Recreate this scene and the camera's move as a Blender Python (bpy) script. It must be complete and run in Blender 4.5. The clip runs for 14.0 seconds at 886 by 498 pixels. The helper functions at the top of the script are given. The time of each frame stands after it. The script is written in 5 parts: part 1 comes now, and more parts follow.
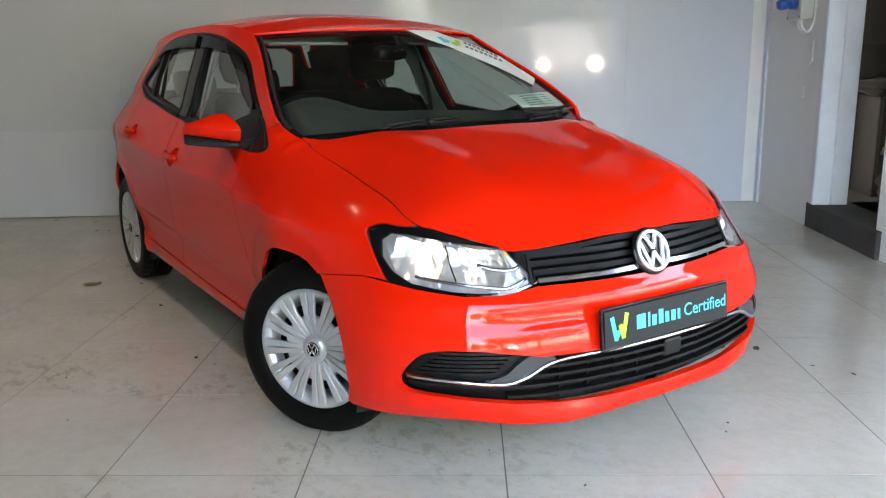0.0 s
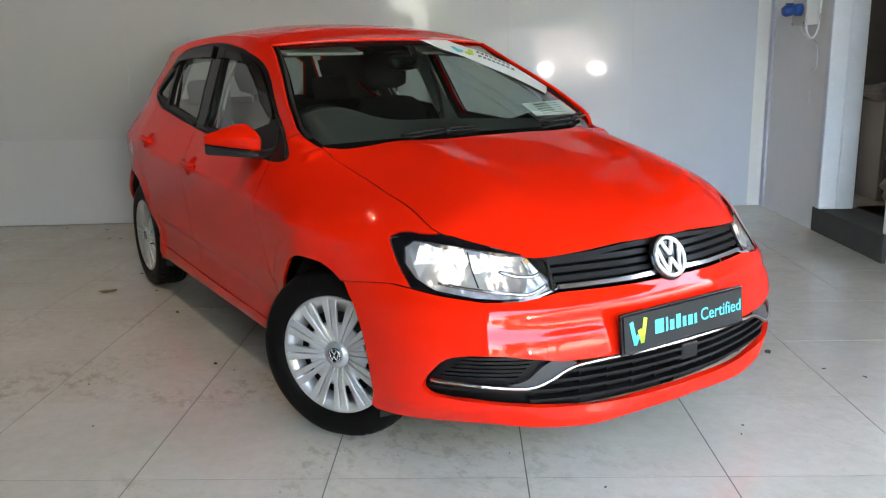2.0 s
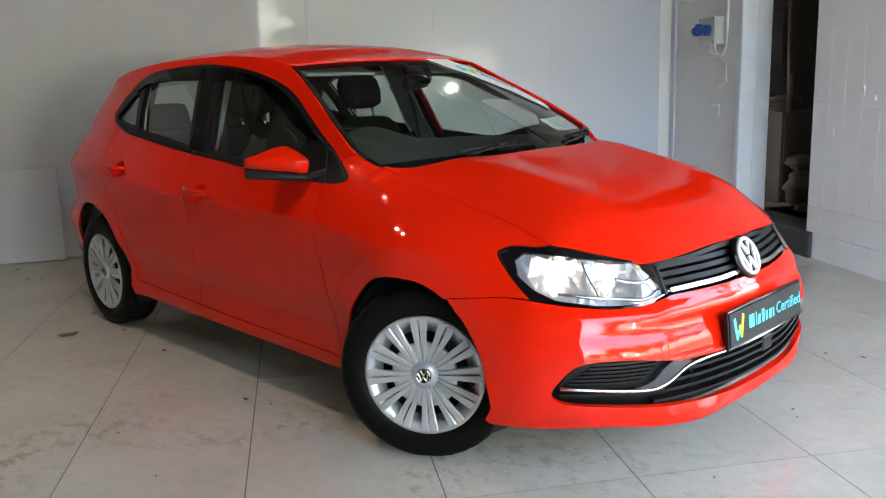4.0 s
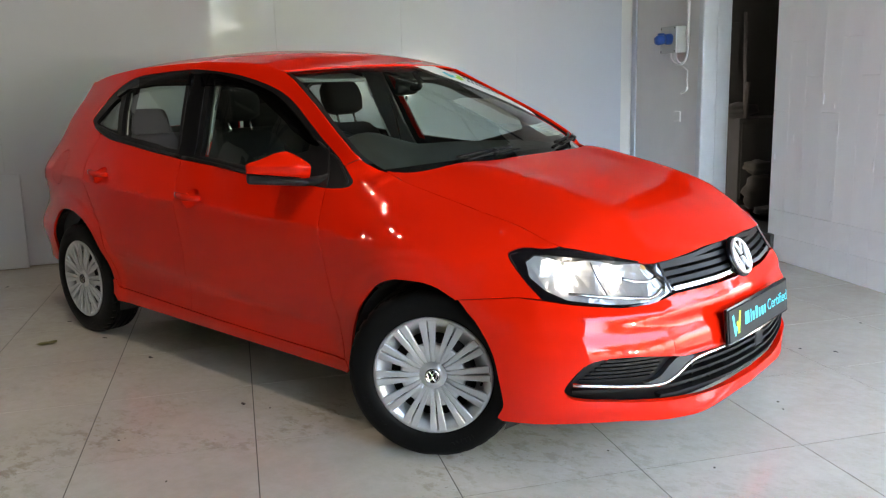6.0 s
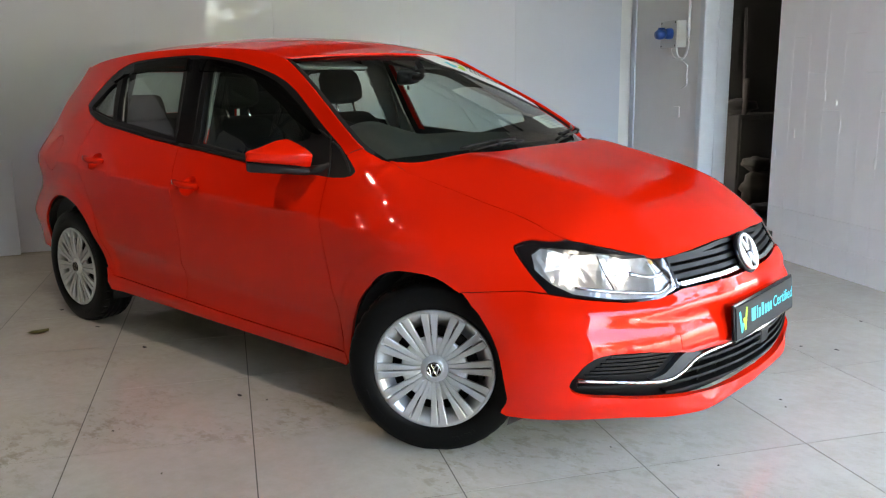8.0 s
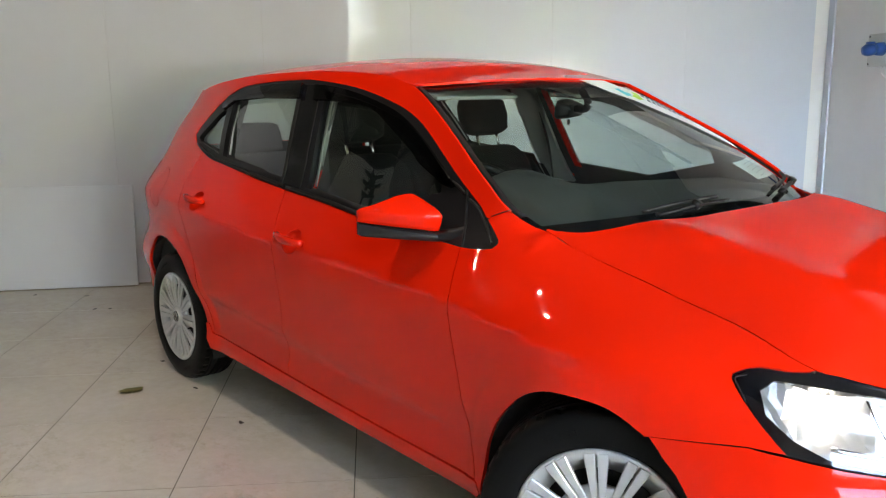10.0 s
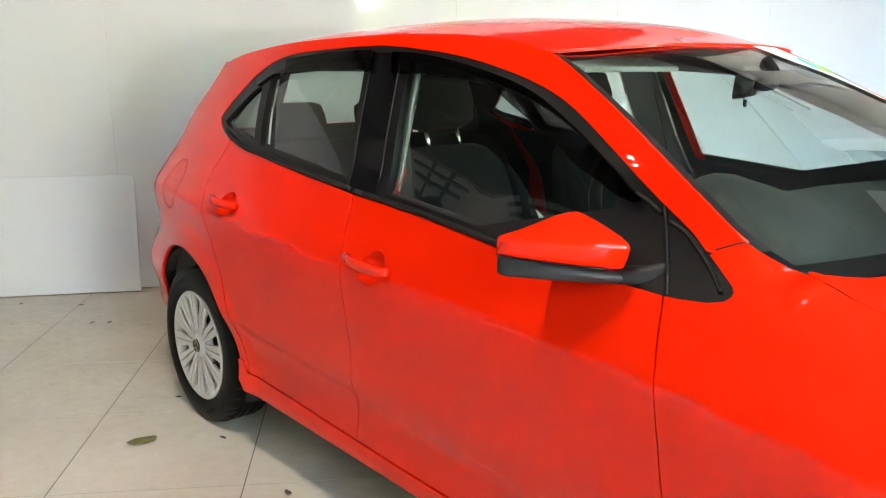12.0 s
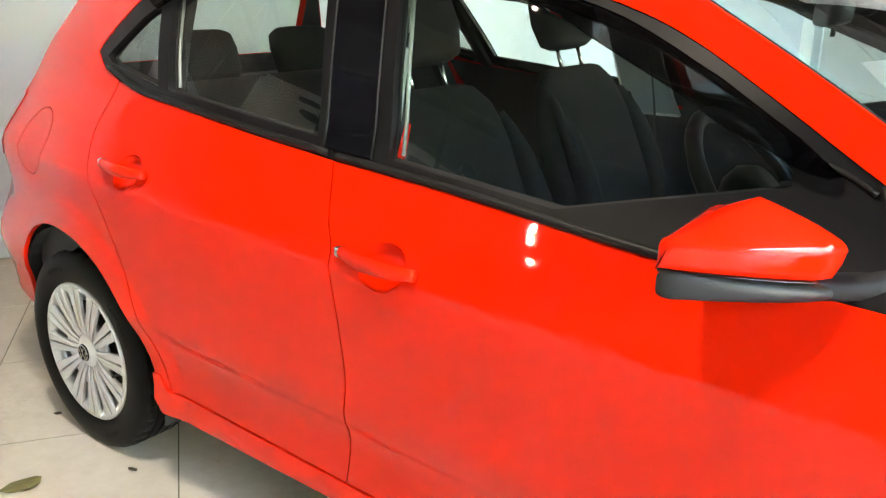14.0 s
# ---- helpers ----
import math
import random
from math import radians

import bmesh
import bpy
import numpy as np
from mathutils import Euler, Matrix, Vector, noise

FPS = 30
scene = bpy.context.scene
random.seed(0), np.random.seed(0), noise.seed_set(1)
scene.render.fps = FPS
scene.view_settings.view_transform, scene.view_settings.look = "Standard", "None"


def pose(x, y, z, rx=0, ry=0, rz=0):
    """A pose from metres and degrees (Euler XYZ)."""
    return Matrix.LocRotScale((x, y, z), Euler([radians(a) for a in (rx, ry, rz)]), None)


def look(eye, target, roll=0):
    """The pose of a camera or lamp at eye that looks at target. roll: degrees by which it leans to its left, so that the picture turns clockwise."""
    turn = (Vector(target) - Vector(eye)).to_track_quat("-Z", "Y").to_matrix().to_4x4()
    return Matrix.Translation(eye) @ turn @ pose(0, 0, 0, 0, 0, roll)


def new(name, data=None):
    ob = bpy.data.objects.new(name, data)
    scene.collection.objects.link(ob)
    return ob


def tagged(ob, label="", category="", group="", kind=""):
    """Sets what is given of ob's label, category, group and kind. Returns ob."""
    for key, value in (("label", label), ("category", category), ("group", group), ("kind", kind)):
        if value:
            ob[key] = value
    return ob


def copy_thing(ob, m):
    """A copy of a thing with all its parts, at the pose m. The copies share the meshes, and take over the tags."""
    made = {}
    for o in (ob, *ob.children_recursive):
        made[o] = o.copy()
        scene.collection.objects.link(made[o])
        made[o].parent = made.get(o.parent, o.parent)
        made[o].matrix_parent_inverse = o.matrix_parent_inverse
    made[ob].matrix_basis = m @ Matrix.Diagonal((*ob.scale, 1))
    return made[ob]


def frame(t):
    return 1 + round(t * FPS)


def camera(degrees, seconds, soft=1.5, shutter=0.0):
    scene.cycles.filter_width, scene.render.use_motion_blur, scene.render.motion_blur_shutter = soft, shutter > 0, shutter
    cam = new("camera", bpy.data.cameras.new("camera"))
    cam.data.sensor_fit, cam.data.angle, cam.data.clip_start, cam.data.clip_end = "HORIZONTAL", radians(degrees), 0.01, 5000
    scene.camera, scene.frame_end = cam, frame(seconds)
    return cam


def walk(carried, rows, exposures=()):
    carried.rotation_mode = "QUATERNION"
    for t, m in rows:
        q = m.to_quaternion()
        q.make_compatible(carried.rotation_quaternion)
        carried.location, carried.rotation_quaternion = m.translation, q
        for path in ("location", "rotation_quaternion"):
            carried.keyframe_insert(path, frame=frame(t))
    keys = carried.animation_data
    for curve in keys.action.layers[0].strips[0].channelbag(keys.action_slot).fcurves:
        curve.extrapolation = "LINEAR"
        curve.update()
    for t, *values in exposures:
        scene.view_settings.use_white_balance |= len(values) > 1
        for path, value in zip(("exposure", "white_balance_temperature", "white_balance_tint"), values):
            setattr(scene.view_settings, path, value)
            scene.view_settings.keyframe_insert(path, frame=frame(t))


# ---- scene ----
cam = camera(56.7, 14.0, 1.2)
PATH = [
    (0, (2.379, -1.772, 1.203), (0.736, -0.726, 0.749), -0.9),
    (0.5, (2.378, -1.772, 1.203), (0.726, -0.738, 0.752), -1.3),
    (1, (2.376, -1.77, 1.199), (0.721, -0.741, 0.75), -1.5),
    (1.5, (2.374, -1.775, 1.205), (0.722, -0.74, 0.757), -1.4),
    (2, (2.386, -1.849, 1.223), (0.74, -0.803, 0.78), -1.2),
    (2.5, (2.359, -1.986, 1.23), (0.714, -0.922, 0.829), -1.2),
    (3, (2.244, -2.173, 1.232), (0.625, -1.075, 0.819), -0.9),
    (3.2, (2.151, -2.247, 1.226), (0.599, -1.051, 0.821), -1.1),
    (5.3, (1.805, -2.674, 1.237), (0.459, -1.249, 0.837), -2.3),
    (5.5, (1.802, -2.675, 1.233), (0.467, -1.24, 0.836), -2.3),
    (6, (1.79, -2.68, 1.239), (0.48, -1.221, 0.845), -1.7),
    (6.5, (1.787, -2.687, 1.238), (0.493, -1.213, 0.846), -1.5),
    (7, (1.783, -2.681, 1.233), (0.468, -1.226, 0.84), -1.5),
    (7.5, (1.762, -2.677, 1.228), (0.457, -1.214, 0.832), -1.1),
    (8, (1.731, -2.675, 1.225), (0.439, -1.204, 0.815), -0.8),
    (8.5, (1.629, -2.613, 1.238), (0.34, -1.14, 0.827), -0.3),
    (9, (1.487, -2.456, 1.264), (0.053, -1.122, 0.859), -0.7),
    (9.2, (1.428, -2.383, 1.28), (-0.059, -1.107, 0.881), -0.8),
    (11.3, (0.616, -1.963, 1.293), (-0.922, -0.739, 0.922), -0.3),
    (11.5, (0.539, -1.951, 1.28), (-1.001, -0.731, 0.904), -0.3),
    (12, (0.328, -1.94, 1.271), (-1.175, -0.692, 0.843), -0.4),
    (12.5, (0.19, -1.946, 1.269), (-1.282, -0.674, 0.806), -0.4),
    (13, (0.026, -1.91, 1.265), (-1.398, -0.587, 0.793), -0.5),
    (13.5, (-0.13, -1.858, 1.258), (-1.513, -0.517, 0.721), -0.8),
    (14, (-0.349, -1.829, 1.259), (-1.54, -0.338, 0.66), 0.1),
]
EXPOSURE = [(t, ev - .25, kelvin, tint) for t, ev, kelvin, tint in (
    (0, 5.55, 7700, 12), (8.5, 5.60, 7700, 12), (9.0, 5.75, 7700, 12), (9.2, 5.85, 7700, 12), (11.3, 6.55, 7800, 10), (12.0, 7.00, 7800, 9), (12.5, 7.21, 7800, 8), (13.2, 7.38, 7800, 8), (14.0, 7.56, 7900, 8))]
walk(cam, [(t, look(eye, target, roll)) for t, eye, target, roll in PATH], EXPOSURE)

# ---- light ----
world = bpy.data.worlds.new("sky")
scene.world = world
world.use_nodes = True
wn = world.node_tree.nodes
sky = wn.new("ShaderNodeTexSky")
sky.sky_type, sky.sun_disc = "NISHITA", False
sky.sun_elevation, sky.sun_rotation = radians(50), radians(313)
sky.dust_density = 3.0
world.node_tree.links.new(sky.outputs[0], wn["Background"].inputs[0])
wn["Background"].inputs[1].default_value = 0.14
sun = new("sun", bpy.data.lights.new("sun", "SUN"))
sun.data.energy, sun.data.angle, sun.data.color = 3.2, radians(.6), (1, .96, .90)
sun.matrix_world = look((0, 0, 9), (5.5, -5.2, 0))
LAMPS = .09

# ---- materials ----
def material(name, color, rough=.5, metal=0.0, coat=0.0, spec=.5, emit=None, strength=0.0):
    m = bpy.data.materials.new(name)
    m.use_nodes = True
    b = m.node_tree.nodes["Principled BSDF"]
    b.inputs["Base Color"].default_value = (*color, 1)
    b.inputs["Roughness"].default_value = rough
    b.inputs["Metallic"].default_value = metal
    b.inputs["Coat Weight"].default_value = coat
    b.inputs["Coat Roughness"].default_value = .03
    b.inputs["Specular IOR Level"].default_value = spec
    if emit:
        b.inputs["Emission Color"].default_value = (*emit, 1)
        b.inputs["Emission Strength"].default_value = strength
    return m


def node(m, kind, **values):
    n = m.node_tree.nodes.new(kind)
    for key, value in values.items():
        n.inputs[key.replace("_", " ")].default_value = value
    return n


def link(m, a, b):
    m.node_tree.links.new(a, b)


def main(m):
    return m.node_tree.nodes["Principled BSDF"]


def ramp(m, source, stops):
    r = m.node_tree.nodes.new("ShaderNodeValToRGB")
    while len(r.color_ramp.elements) < len(stops):
        r.color_ramp.elements.new(.5)
    for e, (at, c) in zip(r.color_ramp.elements, stops):
        e.position, e.color = at, (*c, 1) if len(c) == 3 else c
    link(m, source, r.inputs[0])
    return r.outputs[0]


def noise_of(m, scale, detail=4.0, rough=.6, stretch=None, coords="Object"):
    world_space = coords == "Position"
    tc = m.node_tree.nodes.new("ShaderNodeNewGeometry" if world_space else "ShaderNodeTexCoord")
    n = node(m, "ShaderNodeTexNoise", Scale=scale, Detail=detail, Roughness=rough)
    if stretch:
        mp = node(m, "ShaderNodeMapping")
        mp.inputs["Scale"].default_value = stretch
        link(m, tc.outputs[coords], mp.inputs[0])
        link(m, mp.outputs[0], n.inputs["Vector"])
    else:
        link(m, tc.outputs[coords], n.inputs["Vector"])
    return n.outputs["Fac"]


def bump(m, source, strength=.2, distance=.002):
    b = node(m, "ShaderNodeBump", Strength=strength, Distance=distance)
    link(m, source, b.inputs["Height"])
    link(m, b.outputs[0], main(m).inputs["Normal"])


def node_scaled(m, source, factor):
    n = m.node_tree.nodes.new("ShaderNodeMath")
    n.operation = "MULTIPLY"
    n.inputs[1].default_value = factor
    link(m, source, n.inputs[0])
    return n.outputs[0]


def mixed(m, fac, a, b, kind="MIX"):
    x = m.node_tree.nodes.new("ShaderNodeMix")
    x.data_type, x.blend_type = "RGBA", kind
    for value, slot in ((fac, 0), (a, 6), (b, 7)):
        if hasattr(value, "links"):
            link(m, value, x.inputs[slot])
        elif slot:
            x.inputs[slot].default_value = (*value, 1)
        else:
            x.inputs[slot].default_value = value
    return x.outputs[2]


def speckled(name, color, rough, scale=120, amount=.35, grain=.15, metal=0.0, coat=0.0, spec=.5):
    """A plain material with slight mottling and fine relief."""
    m = material(name, color, rough, metal, coat, spec)
    dark = tuple(c * (1 - amount) for c in color)
    link(m, mixed(m, noise_of(m, scale / 12), dark, color), main(m).inputs["Base Color"])
    if grain:
        bump(m, noise_of(m, scale), grain, .001)
    return m


PAINT = material("red_paint", (.78, .0145, .0040), .45, 0, .72, .0)
main(PAINT).inputs["Coat Roughness"].default_value = .02
link(PAINT, mixed(PAINT, noise_of(PAINT, 2.2, 3), (.75, .0140, .0038), (.78, .0150, .0042)), main(PAINT).inputs["Base Color"])
BLACK_PLASTIC = speckled("black_plastic", (.0065, .0065, .007), .42, 400, .3, .15, spec=.18)
GREY_PLASTIC = speckled("dark_grey_plastic", (.018, .018, .020), .5, 400, .3, .15, spec=.3)
BLADE_GREY = material("satin_grey", (.035, .036, .04), .35)
SATIN_BLACK = speckled("satin_black_trim", (.0068, .0065, .0076), .36, 400, .3, .10, spec=.17)
GLOSS_BLACK = material("gloss_black", (.004, .004, .005), .08, 0, .0, .3)
RUBBER = speckled("tyre_rubber", (.004, .004, .004), .52, 300, .35, .2, spec=.12)
SEAL = material("rubber_seal", (.006, .006, .006), .5, spec=.25)
SILVER = speckled("silver_wheel_cover", (.60, .61, .62), .30, 60, .12, .0, .55, .2)
DARK_STEEL = material("dark_steel", (.03, .03, .032), .5, .6)
CHROME = material("chrome", (.62, .63, .65), .16, 1.0)
SATIN_CHROME = material("satin_chrome", (.62, .63, .65), .22, 1.0)
EMBLEM_METAL = material("pale_emblem_metal", (.70, .71, .72), .42, .55)
SEAT_CLOTH = speckled("charcoal_cloth", (.0098, .0098, .0095), .9, 700, .4, .5, spec=.2)
DASH = speckled("dashboard_grain", (.055, .058, .055), .6, 600, .3, .4, spec=.3)
LINER = speckled("grey_lining", (.30, .31, .30), .9, 500, .12, .2)
PILLAR_TRIM = material("pale_trim", (.32, .335, .33), .6)
LINING_DARK = speckled("dark_lining", (.014, .014, .015), .8, 400, .3, .2)
WELL = material("wheel_well_felt", (.008, .008, .008), .95)
UNDER = material("underbody", (.01, .01, .01), .9)
PAPER = material("paper", (.72, .80, .78), .6)
WHITE_FILM = material("white_film", (.78, .80, .80), .4)
CYAN = material("cyan_print", (.02, .55, .65), .4)
GREEN = material("lime_print", (.42, .66, .04), .4)
PLATE = material("plate_face", (.006, .009, .012), .45, spec=.25)
INK = material("grey_print", (.16, .17, .18), .5)


def pane(name, tint, gloss=1.0):
    """Clear tinted pane: what lies behind shows through, and its face mirrors by Fresnel."""
    m = bpy.data.materials.new(name)
    m.use_nodes = True
    t = m.node_tree
    t.nodes.clear()
    out = t.nodes.new("ShaderNodeOutputMaterial")
    clear, shine = t.nodes.new("ShaderNodeBsdfTransparent"), t.nodes.new("ShaderNodeBsdfGlossy")
    clear.inputs[0].default_value = (*tint, 1)
    shine.inputs["Roughness"].default_value = .01
    shine.inputs[0].default_value = (gloss, gloss, gloss, 1)
    lw, mix = t.nodes.new("ShaderNodeLayerWeight"), t.nodes.new("ShaderNodeMixShader")
    lw.inputs[0].default_value = .5
    steep, weight = t.nodes.new("ShaderNodeMath"), t.nodes.new("ShaderNodeMath")
    steep.operation, weight.operation = "POWER", "MULTIPLY_ADD"
    steep.inputs[1].default_value = 3.5
    weight.inputs[1].default_value, weight.inputs[2].default_value = .88, .085
    t.links.new(lw.outputs["Facing"], steep.inputs[0])
    t.links.new(steep.outputs[0], weight.inputs[0])
    t.links.new(weight.outputs[0], mix.inputs[0])
    t.links.new(clear.outputs[0], mix.inputs[1])
    t.links.new(shine.outputs[0], mix.inputs[2])
    t.links.new(mix.outputs[0], out.inputs[0])
    return m


GLASS = pane("green_tinted_glass", (.76, .85, .81))
SIDE_GLASS = pane("green_side_glass", (.75, .84, .80))
LENS = pane("clear_lens", (.97, .98, .98))
QUARTER_GLASS = pane("dark_quarter_glass", (.50, .56, .55))
SMOKE = pane("smoked_acrylic", (.13, .115, .125), .45)
LAMP_ON = material("lit_bulb", (1, 1, 1), .3, emit=(1, .97, .92), strength=1.0)
SIDE_LIGHT = material("dim_bulb", (1, 1, 1), .3, emit=(1, .97, .92), strength=.2)
VAN_LIGHT = material("van_headlamp", (1, 1, 1), .3, emit=(1, .98, .95), strength=22.0)
AMBER = material("amber_bulb", (.7, .4, .12), .3)
REFLECTOR = speckled("lamp_reflector", (.66, .67, .69), .30, 500, .05, .25, .75)
def curve(xs, ys):
    """A smooth curve through points (monotone cubic), held straight past its ends."""
    xs, ys = np.array(xs, float), np.array(ys, float)
    h, d = np.diff(xs), np.diff(ys) / np.diff(xs)
    m = np.concatenate(([d[0]], (d[:-1] + d[1:]) / 2, [d[-1]]))
    for i in range(1, len(d)):
        if d[i - 1] * d[i] <= 0:
            m[i] = 0
        else:
            w1, w2 = 2 * h[i] + h[i - 1], h[i] + 2 * h[i - 1]
            m[i] = (w1 + w2) / (w1 / d[i - 1] + w2 / d[i])

    def f(x):
        x = np.asarray(x, float)
        i = np.clip(np.searchsorted(xs, x) - 1, 0, len(h) - 1)
        t = np.clip((x - xs[i]) / h[i], 0, 1)
        a = ys[i] * (1 + 2 * t) * (1 - t) ** 2 + ys[i + 1] * t * t * (3 - 2 * t) + h[i] * (m[i] * t * (1 - t) ** 2 - m[i + 1] * t * t * (1 - t))
        return a + np.where(x < xs[0], (x - xs[0]) * m[0], 0) + np.where(x > xs[-1], (x - xs[-1]) * m[-1], 0)
    return f


# half-width of the car at mid-length over height
SECTION = curve([.10, .16, .20, .25, .30, .36, .42, .475, .495, .56, .66, .745, .775, .80, .86, .92, .96, 1.00, 1.10, 1.22, 1.335, 1.38, 1.405, 1.42],
                [.70, .745, .775, .790, .786, .789, .800, .8185, .823, .830, .838, .841, .840, .826, .785, .742, .716, .695, .655, .605, .556, .533, .500, .44])
# lowering of the shoulder along the car, tapering of the tail
SHIFT = curve([-3.2, -2.6, -2.0, -1.4, -.6, -.4, -.1, .3], [-.08, -.06, -.03, 0, .015, .03, .06, .10])
CROWN = curve([-2.9, -2.75, -2.4, -2.0, -1.6, -1.3, -1.1, -.95, -.7, -.4], [.12, .08, .03, .005, 0, .010, .029, .062, .082, .082])
TAIL = curve([-3.15, -3.05, -2.9, -2.7, -2.4, -2.0, -1.4], [.81, .872, .922, .958, .987, .998, 1.0])
TAIL_UP = curve([-3.1, -2.95, -2.8, -2.6, -2.3, -2.0], [.84, .89, .935, .97, .995, 1.0])
# the nose: front line at the middle over height, and the plan behind it over the width
NOSE_LINE = curve([.10, .17, .21, .30, .40, .46, .52, .58, .64, .70, .745, .78, .82, .86, .90], [.68, .745, .785, .80, .80, .79, .77, .745, .71, .675, .62, .53, .36, .15, -.10])
PLAN_Y = [0, .15, .26, .40, .48, .60, .68, .74, .78, .805, .822, .833, .838, .840]
PLAN_X = [0, .008, .025, .055, .075, .14, .21, .28, .345, .42, .50, .60, .75, 1.2]
PLAN = curve(PLAN_Y, PLAN_X)
ACROSS = curve(PLAN_X, PLAN_Y)
FRONT_W = curve([.10, .20, .30, .45, .60, .73, .80, .86, .92], [.80, .825, .838, .835, .79, .745, .72, .69, .66])


def smooth(a, b, x):
    t = np.clip((x - a) / (b - a), 0, 1)
    return t * t * (3 - 2 * t)


def flare(x, z):
    """Raised lips round the wheel openings."""
    rear, front = np.hypot(x + 2.475, z - .29), np.hypot(x + .02, z - .27)
    return ((.008 * smooth(.468, .425, rear) + .004 * smooth(.43, .385, rear)) * (1 - smooth(-2.52, -2.82, x))
            + (.006 * smooth(.435, .405, front) + .004 * smooth(.40, .36, front)) * (1 - smooth(-.05, .1, x)))


def NOSE(z):
    """Front line of the nose with the crease and hollow pressed into the bumper."""
    return NOSE_LINE(z) + .0055 * (np.exp(-((z - .545) / .022) ** 2) - np.exp(-((z - .495) / .024) ** 2))


def width(x, z):
    """Half-width of the body shell at x along and z up."""
    x, z = np.asarray(x, float), np.asarray(z, float)
    up = smooth(.45, .75, z) * (1 - smooth(1.05, 1.3, z))
    side = SECTION(z + SHIFT(x) * up + CROWN(x) * smooth(1.05, 1.3, z)) * TAIL(x)
    side = side * (1 + (TAIL_UP(x) - 1) * smooth(.5, .75, z)) + flare(x, z)
    doors = smooth(-2.16, -2.03, x) * (1 - smooth(-.55, -.40, x))
    fold = .470 - .055 * (x + 2.05)  # pressed line along the foot of the doors
    side = side + doors * (.004 * np.exp(-(np.maximum(z - fold, 0) / .07) ** 2) * smooth(fold - .022, fold + .006, z) - .0055 * smooth(fold + .008, fold - .050, z) * smooth(.29, .38, z))
    side = side + .030 * np.exp(-((z - .80) / .14) ** 2) * smooth(-2.55, -2.88, x)  # fuller haunch over the rear lamps
    nose = FRONT_W(z) * ACROSS(np.maximum(NOSE(z) - x, 0)) / .838
    q = smooth(.72, .85, z)
    k = smooth(-.15 - .3 * q, .36 - .11 * q, x) * (1 - smooth(.95, 1.05, z))
    foot = .027 * np.exp(-((x + .281) / .019) ** 2) * smooth(.895, .922, z) * (1 - smooth(.96, 1.0, z))  # wing at the foot of the pillar
    return side * (1 - k) + np.minimum(nose, side + .05) * k + foot


# ---- building tools ----
from mathutils.geometry import delaunay_2d_cdt


def mesh_object(name, verts, faces, mat, parent=None, label="", smooth=True, normals=None):
    me = bpy.data.meshes.new(name)
    me.from_pydata([tuple(map(float, v)) for v in verts], [], [tuple(map(int, f)) for f in faces])
    me.materials.append(mat)
    me.polygons.foreach_set("use_smooth", [smooth] * len(me.polygons))
    if normals is not None:
        me.normals_split_custom_set_from_vertices([tuple(map(float, n)) for n in normals])
    me.update()
    ob = new(name, me)
    ob.parent = parent
    return tagged(ob, label)


def part(name, bm, mat, parent=None, label="", smooth=False):
    me = bpy.data.meshes.new(name)
    bm.to_mesh(me)
    bm.free()
    me.materials.append(mat)
    me.polygons.foreach_set("use_smooth", [smooth] * len(me.polygons))
    ob = new(name, me)
    ob.parent = parent
    return tagged(ob, label)


def spline(pts, n=6):
    """Catmull-Rom through the points, n steps to each stretch."""
    p = [np.array(q, float) for q in pts]
    p = [2 * p[0] - p[1], *p, 2 * p[-1] - p[-2]]
    out = []
    for a, b, c, d in zip(p, p[1:], p[2:], p[3:]):
        for i in range(n):
            t = i / n
            out.append(.5 * (2 * b + (c - a) * t + (2 * a - 5 * b + 4 * c - d) * t * t + (3 * b - a - 3 * c + d) * t ** 3))
    return [tuple(q) for q in out] + [tuple(p[-2])]


def arc(cx, cy, r, a0, a1, n=16, ry=None):
    return [(cx + r * math.cos(radians(a0 + (a1 - a0) * i / n)), cy + (ry or r) * math.sin(radians(a0 + (a1 - a0) * i / n))) for i in range(n + 1)]


def split_edges(poly, step):
    out = []
    for a, b in zip(poly, poly[1:] + poly[:1]):
        d = math.hypot(b[0] - a[0], b[1] - a[1])
        if d < 1e-6:
            continue
        k = max(1, int(d / step))
        out += [(a[0] + (b[0] - a[0]) * i / k, a[1] + (b[1] - a[1]) * i / k) for i in range(k)]
    return out


def inside(poly, pts):
    x, y = pts[:, 0], pts[:, 1]
    hit = np.zeros(len(pts), bool)
    for (x0, y0), (x1, y1) in zip(poly, poly[1:] + poly[:1]):
        if y0 != y1:
            cross = (y0 > y) != (y1 > y)
            hit ^= cross & (x < (x1 - x0) * (y - y0) / (y1 - y0) + x0)
    return hit


